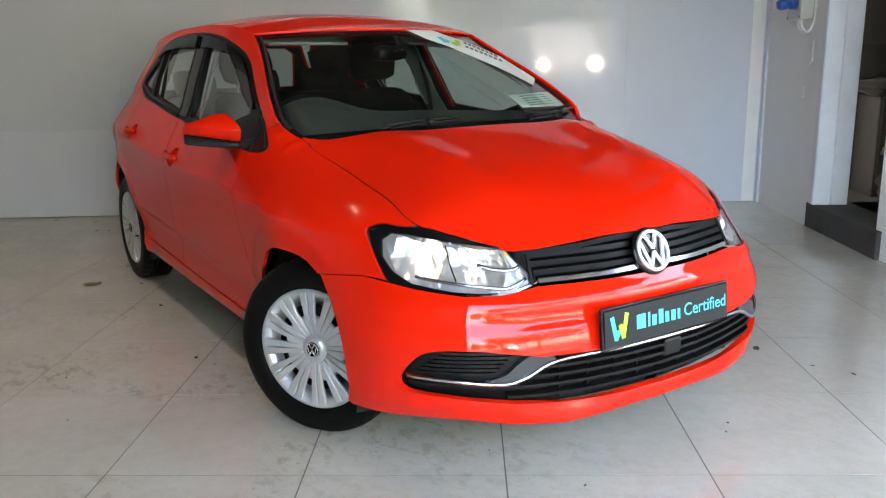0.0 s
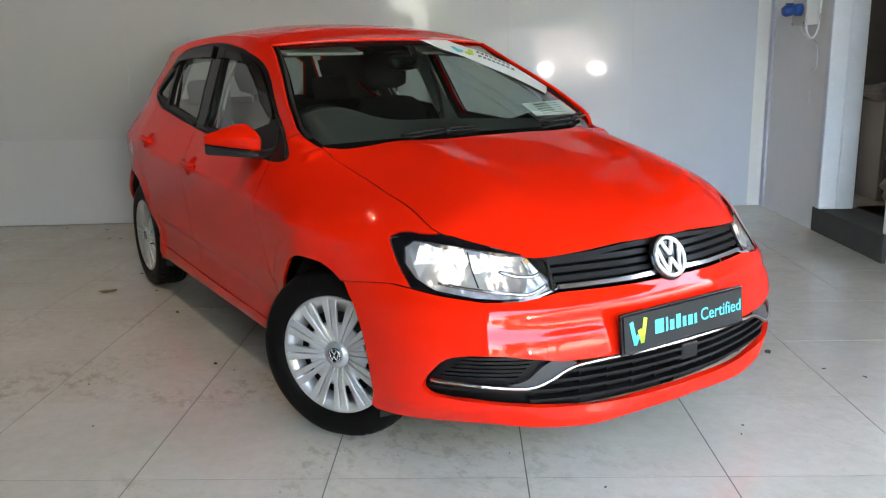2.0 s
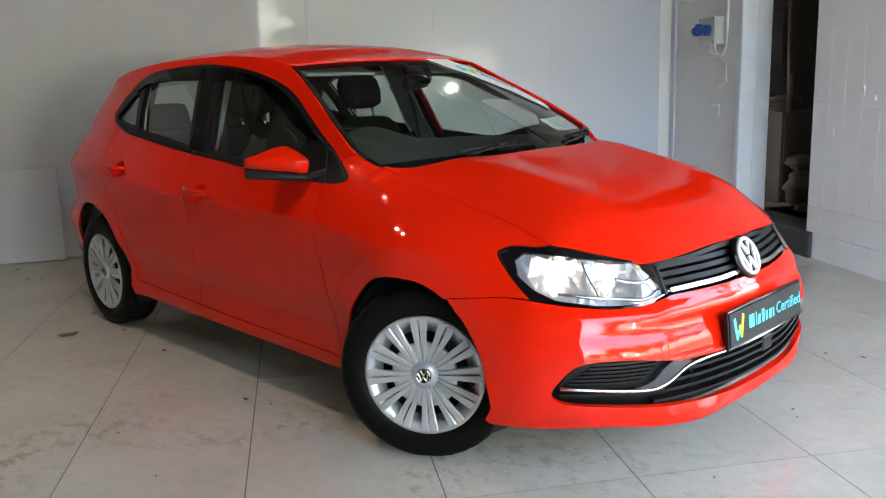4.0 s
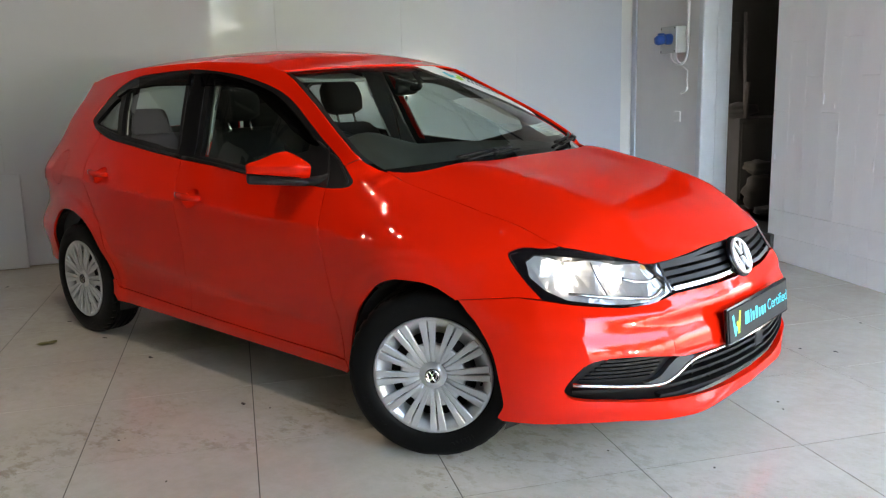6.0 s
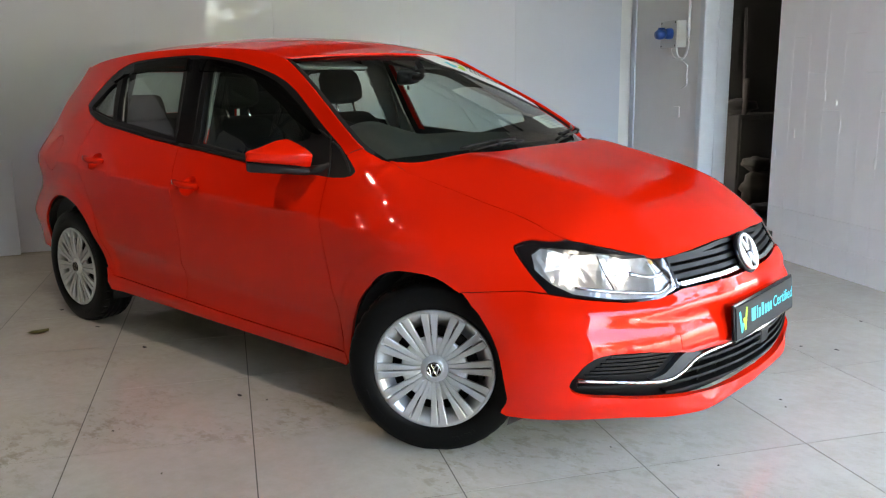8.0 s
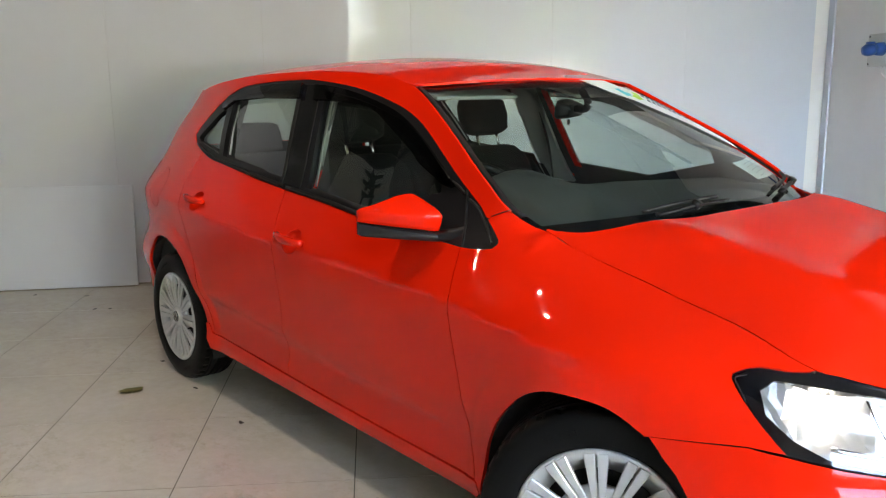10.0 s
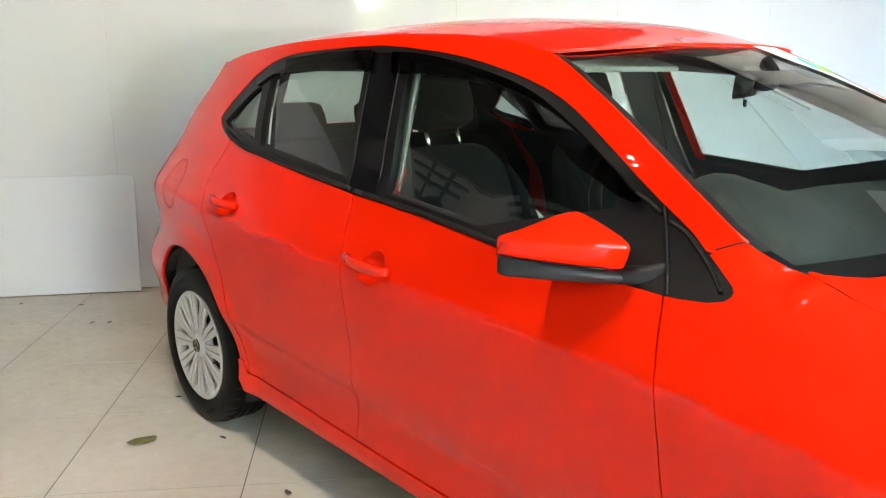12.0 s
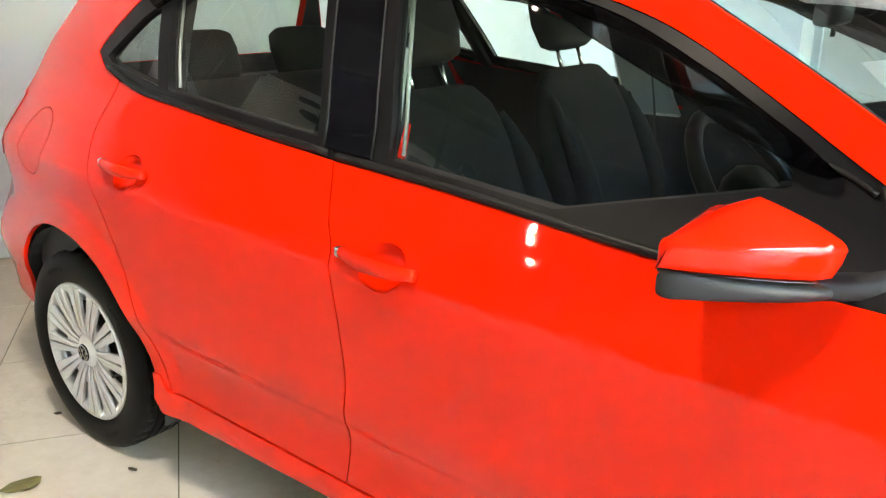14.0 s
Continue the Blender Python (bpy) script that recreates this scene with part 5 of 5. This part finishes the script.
BOARD = speckled("white_board", (.60, .64, .72), .35, 20, .06, .05)
BOX_GREY = material("pale_grey_box", (.55, .55, .53), .5)
BLUE = material("blue_plastic", (.008, .060, .26), .35)
CABLE = material("white_cable", (.70, .70, .70), .5)

U0, U1, V0, H = -6.8, 2.28, -4.3, 3.7
bm = bmesh.new()
box(bm, (16.6, 12.0, .10), (-1.0, -.6, -.0514))
floor = room_part("floor", bm, GROUT, "floor of large pale glossy porcelain tiles", "floor")

# back wall with its cladding sheets
bm = bmesh.new()
loft(bm, [[(U0, wall_v(U0) + .02, 0), (U1 + .3, wall_v(U1 + .3) + .02, 0), (U1 + .3, wall_v(U1 + .3) + .22, 0), (U0, wall_v(U0) + .22, 0)],
          [(U0, wall_v(U0) + .02, H), (U1 + .3, wall_v(U1 + .3) + .02, H), (U1 + .3, wall_v(U1 + .3) + .22, H), (U0, wall_v(U0) + .22, H)]])
wall_back = room_part("wall_back", bm, GREY_WALL, "back wall clad in glossy white sheets", "wall")
ang = math.atan(.06)
CLAD = 2.55  # top of the white sheets; steel sheets above, dark but for a paler left run
for i in range(-6, 3):
    a, b = -.845 + 1.0 * i, min(.155 + 1.0 * i, 2.262)
    a = max(a, U0)
    if b - a < .05:
        continue
    bm = bmesh.new()
    L = (b - a) / math.cos(ang)
    box(bm, (L - .0008, .016, CLAD - .004), ((a + b) / 2, wall_v((a + b) / 2) + .010, CLAD / 2 + .002), .0010, pose(0, 0, 0, 0, 0, math.degrees(ang)))
    room_part("cladding_sheet", bm, WALL_PANEL, parent=wall_back)
# Unseen upper sheets; the paler left run is added to lighten the doors' reflections.
for i in range(-33, 12):
    a, b = max(-.845 + .2 * i, U0), min(-.645 + .2 * i, 2.245)
    if b - a > .05:
        bm = bmesh.new()
        box(bm, ((b - a) / math.cos(ang), .016 + .018 * (i % 2), H - CLAD - .004), ((a + b) / 2, wall_v((a + b) / 2) + .012, (H + CLAD) / 2), .0, pose(0, 0, 0, 0, 0, math.degrees(ang)))
        room_part("steel_sheet", bm, ROOF_SHEET if a > -3.3 else BOUNCE_SHEET, parent=wall_back)
bm = bmesh.new()
box(bm, (.016, .075, H), (2.267, wall_v(2.262) - .034, H / 2), .003)
room_part("corner_trim", bm, BOARD, parent=wall_back)

# right wall: grey stretch, opening over a step, white block stretch
bm = bmesh.new()
box(bm, (.16, 4.0 - 2.768, H), (2.275 + .08, (4.0 + 2.768) / 2, H / 2))
room_part("wall_right", bm, GREY_WALL, "grey plastered wall beside the doorway", "wall")
bm = bmesh.new()
box(bm, (.30, 1.87 + .30, H), (2.305 + .15, (1.87 - .30) / 2, H / 2))
wall_white = room_part("wall_white", bm, GREY_WALL, "white painted block wall", "wall")
bm = bmesh.new()
box(bm, (.60, 2.825 - 1.80, .17), (2.268 + .30, (2.825 + 1.80) / 2, .085), .006)
room_part("step", bm, CONCRETE, "dark worn concrete step in the doorway", "step")
bm = bmesh.new()
box(bm, (.126, .075, H - .17), (2.257 + .063, 2.7325, .17 + (H - .17) / 2), .012)
room_part("door_pier", bm, ROUGH_WHITE, "rough white plastered pier beside the doorway", "pier")
bm = bmesh.new()
box(bm, (.116, .10, H - .17), (2.385 + .058, 2.755, .17 + (H - .17) / 2), .006)
room_part("door_lining", bm, ROUGH_WHITE, "white painted lining of the doorway", "door frame")
# store beyond, its lack of light painted as near-black walls
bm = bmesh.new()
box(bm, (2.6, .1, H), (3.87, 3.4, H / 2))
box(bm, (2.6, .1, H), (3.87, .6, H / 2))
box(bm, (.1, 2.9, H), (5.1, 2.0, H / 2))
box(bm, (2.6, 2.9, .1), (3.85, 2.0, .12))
room_part("store_room", bm, ROOM_SHADE, "store room behind the doorway, its darkness put into the wall colour", "room")

# Wood, ochre cloth and grey taken down to near black for the unlit store.
WOOD_IN_SHADE = speckled("worn_wood_in_shade", (.008, .006, .005), .8, 60, .4, .3)
SACK_IN_SHADE = speckled("ochre_sackcloth_in_shade", (.006, .0045, .0026), .9, 90, .4, .4)
DUSTY_IN_SHADE = speckled("dusty_grey_in_shade", (.006, .006, .0063), .9, 30, .4, .3)


def store_thing(name, bm, mat, label, category, smooth=False):
    return room_part(name, bm, mat, label, category, "thing", None, smooth)


# a low dusty cabinet, a grey sheet hung above it, poles, a sack and rags, shade in their colours
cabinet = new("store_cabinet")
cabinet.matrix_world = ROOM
tagged(cabinet, "dusty grey low cabinet against the store room wall, coloured for shade", "cabinet")
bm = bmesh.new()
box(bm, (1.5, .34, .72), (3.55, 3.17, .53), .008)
part("body", bm, DUSTY_IN_SHADE, cabinet)
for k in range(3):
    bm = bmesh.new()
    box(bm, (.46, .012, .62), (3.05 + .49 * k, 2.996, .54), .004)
    door = part("door", bm, DUSTY_IN_SHADE, cabinet)
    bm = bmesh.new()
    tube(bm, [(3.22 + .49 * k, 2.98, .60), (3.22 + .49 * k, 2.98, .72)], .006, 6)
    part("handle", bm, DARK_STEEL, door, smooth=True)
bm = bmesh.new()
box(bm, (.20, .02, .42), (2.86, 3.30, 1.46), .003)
store_thing("hung_sheet", bm, DUSTY_IN_SHADE, "grey metal sheet hung on the store room wall, coloured for shade", "sheet")
for u, v, r, z0, z1, lean, mat in ((2.86, 3.02, .020, .89, 1.18, .015, WOOD_IN_SHADE), (3.10, 2.90, .028, .17, 1.22, .02, WOOD_IN_SHADE), (3.02, 3.22, .014, .17, 1.75, -.06, DARK_STEEL)):
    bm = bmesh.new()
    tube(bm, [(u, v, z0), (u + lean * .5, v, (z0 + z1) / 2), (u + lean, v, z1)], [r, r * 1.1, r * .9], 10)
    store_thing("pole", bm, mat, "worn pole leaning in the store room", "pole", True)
rr = random.Random(8)
for u, v, z, size, mat, name, label in ((2.92, 2.86, .30, (.15, .11, .14), SACK_IN_SHADE, "sack", "slumped ochre sack on the store room floor, darkened for shade"), (2.92, 2.90, .50, (.11, .09, .06), SACK_IN_SHADE, "cloth_bundle", "ochre cloth bundle on the sack, darkened for shade"),
                                  (2.86, 3.12, .955, (.16, .10, .065), DUSTY_IN_SHADE, "rag", "crumpled rags on the cabinet, coloured dark for shade"), (2.74, 2.50, .205, (.10, .08, .04), DUSTY_IN_SHADE, "rag", "crumpled grey rag on the store floor, darkened for shade")):
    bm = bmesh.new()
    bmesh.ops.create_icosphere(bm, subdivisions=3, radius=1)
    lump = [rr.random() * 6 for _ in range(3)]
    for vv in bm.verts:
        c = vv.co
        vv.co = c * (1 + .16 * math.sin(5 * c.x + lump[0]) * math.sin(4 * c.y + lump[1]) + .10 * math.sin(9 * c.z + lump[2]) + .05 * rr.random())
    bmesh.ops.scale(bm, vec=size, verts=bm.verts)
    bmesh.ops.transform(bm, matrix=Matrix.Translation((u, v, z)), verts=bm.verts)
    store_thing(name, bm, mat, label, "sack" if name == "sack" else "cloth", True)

# ceiling, left wall, front wall with its wide opening
bm = bmesh.new()
box(bm, (14.6, 9.0, .12), (-1.6, -.4, H + .06))
for k in range(15):
    box(bm, (.06, 8.9, .05), (-8.4 + 1.0 * k, -.4, H - .02))
room_part("ceiling", bm, ROOF_SHEET, "dark ribbed steel roof sheets", "ceiling")
for v in (-3.4, -1.1, 1.2, 3.3):
    truss = new("roof_truss")
    truss.matrix_world = ROOM @ Matrix.Translation((0, v, 0))
    tagged(truss, "dark painted steel lattice truss under the roof", "truss", "roof trusses")
    for z in (H - .06, H - .42):
        bm = bmesh.new()
        box(bm, (9.1, .06, .05), (-2.25, 0, z), .004)
        part("chord", bm, STEEL, truss)
    for k in range(21):
        bm = bmesh.new()
        a, b = (H - .42, H - .06) if k % 2 else (H - .06, H - .42)
        tube(bm, [(-6.78 + .42 * k, 0, a), (-6.78 + .42 * (k + 1), 0, b)], .014, 6)
        part("lattice_bar", bm, STEEL, truss)
bm = bmesh.new()
box(bm, (.2, 8.4, H), (U0 - .1, -.4, H / 2))
room_part("wall_left", bm, LEFT_WALL, "plain pale plastered side wall", "wall")
bm = bmesh.new()
box(bm, (.10, 8.0, H - 3.30), (U0 + .052, -.4, (H + 3.30) / 2), .004)
room_part("eaves_beam", bm, STEEL, "dark painted steel eaves beam on the side wall", "beam")
for v in (2.35, 1.05, -1.2):
    bracket = new("wall_bracket")
    bracket.matrix_world = ROOM @ Matrix.Translation((U0, v, 0))
    tagged(bracket, "dark steel bracket under the eaves beam", "bracket", "brackets along the side wall")
    for dv in (-.15, .15):
        bm = bmesh.new()
        box(bm, (.04, .05, .70), (.06, dv, 2.95), .003)
        part("post", bm, STEEL, bracket)
    for z, w in ((3.16, .9), (3.04, .75), (2.90, .5)):
        bm = bmesh.new()
        box(bm, (.05, w, .035), (.10, 0, z), .003)
        part("crossbar", bm, STEEL, bracket)
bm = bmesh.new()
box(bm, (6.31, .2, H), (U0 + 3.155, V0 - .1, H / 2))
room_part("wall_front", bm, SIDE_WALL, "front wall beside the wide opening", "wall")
bm = bmesh.new()
box(bm, (4.44, .2, .30), (1.73, V0 - .1, H - .15))
room_part("lintel", bm, SIDE_WALL, "lintel over the wide opening", "lintel")
bm = bmesh.new()
box(bm, (90, 90, .1), (0, -24.4, -.16))
room_part("ground", bm, speckled("yard_asphalt", (.06, .059, .057), .9, 60, .3, .4), "grey asphalt yard outside", "ground")

# twin spot lamps hung under the ceiling
for u, v, turn, power in ((-3.7, .80, 20, .5), (-1.9, .40, 75, 2.6)):
    twin = new("twin_spot_lamp")
    twin.matrix_world = ROOM @ Matrix.Translation((u, v, H)) @ pose(0, 0, 0, 0, 0, turn)
    tagged(twin, "small white twin spot lamp hung from the roof", "lamp", "twin spot lamps under the roof")
    bm = bmesh.new()
    box(bm, (.34, .05, .03), (0, 0, -.40), .006)
    tube(bm, [(0, 0, -.40), (0, 0, -.05)], .008, 8)
    part("bar", bm, STEEL, twin)
    for dv in (-.12, .12):
        bm = bmesh.new()
        lathe(bm, [(.020, -.415), (.040, -.43), (.044, -.50), (.040, -.50), (.034, -.44)], 20, closed=False)
        bmesh.ops.transform(bm, matrix=Matrix.Translation((dv, 0, 0)) @ pose(0, 0, 0, 90, 0, 0), verts=bm.verts)
        part("can", bm, BOX_GREY, twin, "white lamp can", True)
        lamp = new("lamp_glow", bpy.data.lights.new("lamp_glow", "AREA"))
        lamp.data.shape, lamp.data.size, lamp.data.energy, lamp.data.color = "DISK", .042, power * LAMPS, (1, .96, .90)
        lamp.matrix_world = twin.matrix_world @ Matrix.Translation((dv, 0, -.505))


def tree(u, v, tall, seed):
    rnd = random.Random(seed)
    t = new("tree")
    t.matrix_world = ROOM @ Matrix.Translation((u, v, 0))
    tagged(t, "leafy green tree across the yard outside, out of direct view, also screening sky light", "tree", "trees across the yard")
    bm = bmesh.new()
    tube(bm, [(0, 0, 0), (.05, .02, tall * .3), (.1, 0, tall * .6)], [.14, .10, .05], 8)
    for k in range(5):
        a = k * 1.3
        tube(bm, [(.05, 0, tall * (.28 + .05 * k)), (.8 * math.cos(a), .8 * math.sin(a), tall * (.5 + .06 * k))], [.05, .02], 6)
    part("trunk", bm, BARK, t, smooth=True)
    bm = bmesh.new()
    for k in range(900):
        d = Vector((rnd.gauss(0, 1), rnd.gauss(0, 1), rnd.gauss(0, 1))).normalized() * (.55 + .45 * rnd.random()) * (1 + .25 * math.sin(k * .7))
        c = Vector((d.x * tall * .36, d.y * tall * .36, tall * .66 + d.z * tall * .32))
        m = Matrix.Translation(c) @ Euler((rnd.random() * 6, rnd.random() * 6, 0)).to_matrix().to_4x4()
        s = .10 + .10 * rnd.random()
        bm.faces.new([bm.verts.new(m @ Vector(p)) for p in ((-s, -s * .5, 0), (s, -s * .5, .03), (s, s * .5, 0), (-s, s * .5, -.03))])
    part("crown", bm, FOLIAGE, t)


BARK = speckled("bark", (.10, .07, .05), .9, 40, .4, .5)
FOLIAGE = speckled("foliage", (.07, .11, .03), .7, 6, .5, .0)
# The nearer right-hand trees are added unseen to screen sky light off the room.
for i, (u, v, tall) in enumerate(((2.9, -15.5, 5.8), (5.0, -16.5, 7.4), (7.4, -12.5, 6.6), (10.2, -10.5, 6.4), (12.0, -6.5, 6.4), (12.5, -2.0, 6.2), (12.0, 2.5, 6.0), (-4, -24, 4.2), (.2, -27, 3.4), (3.2, -26, 3.8), (6.2, -25, 5.6), (9.0, -26, 6.2), (12.5, -25, 6.5), (16, -27, 9.0), (20, -26, 10.0), (25, -24, 9.5), (31, -23, 10))):
    tree(u, v, tall, i)

# grey van parked in the yard with its headlamps on
van = new("van")
van.matrix_world = ROOM @ Matrix.Translation((4.34, -11.0, -.11))
tagged(van, "grey delivery van with lit headlamps parked in the yard", "van")
VAN_PAINT = material("grey_van_paint", (.22, .225, .23), .4, 0, .4)
bm = bmesh.new()
loft(bm, [[(w * a, v, zc + h * b) for a, b in ring_of(0, 0, 1, 1, 24, 5)] for v, w, zc, h in
      ((.02, .86, .95, .36), (-.05, .93, .95, .46), (-.55, .96, 1.05, .60), (-1.15, .93, 1.28, .84), (-1.6, .94, 1.30, .90), (-4.6, .94, 1.30, .90), (-4.7, .90, 1.30, .86))])
part("body", bm, VAN_PAINT, van, smooth=True)
bm = bmesh.new()
loft(bm, [[(-.78, -.52, 1.50), (.78, -.52, 1.50), (.70, -1.10, 2.02), (-.70, -1.10, 2.02)], [(-.78, -.57, 1.49), (.78, -.57, 1.49), (.70, -1.15, 2.01), (-.70, -1.15, 2.01)]])
part("windscreen", bm, GLOSS_BLACK, van, "dark windscreen")
bm = bmesh.new()
box(bm, (1.84, .14, .22), (0, .02, .58), .05)
part("bumper", bm, BLACK_PLASTIC, van)
for sgn in (-1, 1):
    bm = bmesh.new()
    bmesh.ops.create_uvsphere(bm, u_segments=16, v_segments=10, radius=1)
    bmesh.ops.transform(bm, matrix=Matrix.Translation((sgn * .68, .0, 1.10)) @ Matrix.Diagonal((.15, .06, .11, 1)), verts=bm.verts)
    part("headlamp", bm, VAN_LIGHT, van, "lit headlamp", True)
    for v in (-.85, -3.7):
        bm = bmesh.new()
        lathe(bm, [(.01, -.10), (.20, -.10), (.22, -.11), (.30, -.11), (.34, -.07), (.34, .07), (.30, .11), (.01, .11)], 24, closed=False)
        bmesh.ops.transform(bm, matrix=Matrix.Translation((sgn * .85, v, .34)) @ pose(0, 0, 0, 0, 0, 90), verts=bm.verts)
        part("wheel", bm, RUBBER, van, smooth=True)

# board leaning on the back wall
bm = bmesh.new()
box(bm, (2.3, .014, .685), (-2.745 - 1.15, wall_v(-3.895) - .042, .345), .003, pose(0, 0, 0, -5, 0, math.degrees(ang)))
room_part("white_board", bm, BOARD, "plain white board leaning on the back wall", "board", "thing")

# socket box with plug and cables
sb = new("socket_box")
sb.matrix_world = ROOM
tagged(sb, "pale grey socket box with blue plug on the grey wall", "socket")
bm = bmesh.new()
box(bm, (.090, .24, .205), (2.229, 3.07, 1.528), .006)
part("box_body", bm, BOX_GREY, sb)
bm = bmesh.new()
box(bm, (.014, .244, .209), (2.178, 3.07, 1.528), .005)
part("box_lid", bm, BOX_GREY, sb)
for dv in (-.105, .105):
    for dz in (-.088, .088):
        bm = bmesh.new()
        tube(bm, [(2.172, 3.07 + dv, 1.528 + dz), (2.168, 3.07 + dv, 1.528 + dz)], .007, 8)
        part("lid_screw", bm, DARK_STEEL, sb, smooth=True)
bm = bmesh.new()
tube(bm, [(2.175, 3.03, 1.532), (2.135, 3.03, 1.532), (2.118, 3.03, 1.531)], [.044, .042, .036], 14)
tube(bm, [(2.120, 3.03, 1.530), (2.095, 3.03, 1.528), (2.060, 3.032, 1.524), (2.040, 3.034, 1.520)], [.030, .038, .038, .026], 12)
box(bm, (.050, .030, .016), (2.088, 3.03, 1.570), .004)
part("plug", bm, BLUE, sb, "blue industrial plug", True)
for pts, r in (([(2.20, 3.07, 1.43), (2.20, 3.065, 1.385), (2.21, 3.02, 1.345), (2.235, 2.97, 1.345), (2.252, 2.935, 1.39), (2.256, 2.925, 1.47), (2.258, 2.922, 1.60)], .0075),
               ([(2.20, 2.99, 1.43), (2.20, 2.98, 1.375), (2.215, 2.945, 1.340), (2.235, 2.915, 1.36), (2.25, 2.905, 1.44), (2.256, 2.908, 1.60)], .0085),
               ([(2.256, 2.915, 1.55), (2.256, 2.914, 1.80), (2.257, 2.922, 2.4), (2.258, 2.925, 3.5)], .013),
               ([(2.271, 3.016, 1.322), (2.271, 2.965, 1.296), (2.271, 2.937, 1.276), (2.271, 2.944, 1.21), (2.271, 2.936, 1.147), (2.271, 3.018, 1.111)], .0075)):
    bm = bmesh.new()
    tube(bm, spline(pts, 5), r, 8)
    part("cable", bm, CABLE, sb, "white cable", True)
bm = bmesh.new()
box(bm, (.012, .085, .085), (2.270, 3.068, .926), .004)
room_part("wall_switch", bm, GREY_WALL, "small painted-over wall plate", "switch", "thing")

# scraps on the floor
LEAF = speckled("dry_leaf", (.16, .15, .05), .8, 300, .5, .3)
DEBRIS = speckled("dark_debris", (.06, .05, .04), .9, 300, .5, .3)


def scrap(x, y, size, mat, name, label, seed):
    rnd = random.Random(seed)
    bm = bmesh.new()
    n = 9
    size *= 1 if size > .04 else .62
    rim = [bm.verts.new((size * (1 + .5 * rnd.random()) * math.cos(a), .5 * size * (1 + .5 * rnd.random()) * math.sin(a), .002 + .22 * size * rnd.random())) for a in [i * math.tau / n for i in range(n)]]
    top = bm.verts.new((0, 0, .006))
    low = bm.verts.new((0, 0, .001))
    for i in range(n):
        bm.faces.new((rim[i], rim[(i + 1) % n], top))
        bm.faces.new((rim[(i + 1) % n], rim[i], low))
    ob = part(name, bm, mat)
    ob.matrix_world = pose(x, y, .001, 0, 0, 360 * rnd.random())
    tagged(ob, label, "leaf" if "leaf" in name else "debris")


scrap(-2.404, -1.045, .045, LEAF, "dry_leaf", "curled dry olive leaf on the tiles", 1)
for i, (x, y, s) in enumerate(((-2.245, -.82, .020), (-1.752, -.838, .026), (-2.711, -.791, .020), (.35, 1.06, .034), (-4.34, -.68, .026), (-3.96, -.74, .024), (-3.91, -.67, .020), (-4.59, -.93, .020), (-.90, -.91, .020), (-.78, -.87, .009), (-.97, -1.40, .008), (-.54, -1.46, .008), (.75, .38, .008), (.79, .32, .008), (.79, -.29, .009), (.46, -.39, .007), (.74, 1.12, .014), (.60, 1.07, .014), (.70, 1.65, .012))):
    scrap(x, y, s, DEBRIS, "debris", "small dark scrap on the tiles", 10 + i)

# white blocks of the right wall, then the floor tiles
bm = bmesh.new()
box(bm, (.012, .1538, .3288), (0, 0, 0), .0012, None, 1)
block_mesh = bpy.data.meshes.new("block")
bm.to_mesh(block_mesh)
bm.free()
block_mesh.materials.append(WHITE_WALL)
rnd = random.Random(5)
for col in range(14):
    v = 1.87 - .0775 - .155 * col
    if v < -.2:
        continue
    z = 0
    tops = [.17, .34] + [.34 + .66 * (k + 1) + .22 * (col * 2 % 3) for k in range(7)]
    for top in tops:
        top = min(top, 3.69)
        ob = new("block", block_mesh)
        ob.parent = wall_white
        ob.matrix_basis = Matrix.Translation((2.305 - .002 - .0005 * rnd.random(), v, (z + top) / 2)) @ Matrix.Diagonal((1, 1, (top - z - .002) / .3288, 1))
        z = top
        if z > 3.68:
            break
# rough painted mortar beads between the columns
for col in range(1, 14):
    v = 1.87 - .155 * col
    bm = bmesh.new()
    steps = np.linspace(.36, 3.6, 40)
    tube(bm, [(2.2985 + .0012 * rnd.random(), v + .002 * (rnd.random() - .5), z) for z in steps], [.0022 + .0026 * rnd.random() for _ in steps], 6)
    room_part("mortar_bead", bm, WHITE_WALL, parent=wall_white, smooth=True)
# thick paint runs on the blocks
for k in range(16):
    bm = bmesh.new()
    bmesh.ops.create_uvsphere(bm, u_segments=8, v_segments=6, radius=1)
    bmesh.ops.scale(bm, vec=(.006, .005 + .012 * rnd.random(), .012 + .030 * rnd.random()), verts=bm.verts)
    bmesh.ops.transform(bm, matrix=Matrix.Translation((2.2975, 1.85 - 1.9 * rnd.random(), .35 + 1.1 * rnd.random())), verts=bm.verts)
    room_part("paint_run", bm, WHITE_WALL, parent=wall_white, smooth=True)
P, GAPW = .60, .0040
bm = bmesh.new()
box(bm, (P - GAPW, P - GAPW, .012), (0, 0, 0))
tile_mesh = bpy.data.meshes.new("tile")
bm.to_mesh(tile_mesh)
bm.free()
tile_mesh.materials.append(TILE)
for i in range(-11, 5):
    for j in range(-6, 8):
        u, v = -.02 + P * (i + .5), -.75 + P * (j + .5)
        if u > 2.55 and v > -2:
            continue
        if v > wall_v(u) + .3:
            continue
        ob = new("tile", tile_mesh)
        ob.parent = floor
        ob.matrix_basis = Matrix.Translation((u, v, -.006))
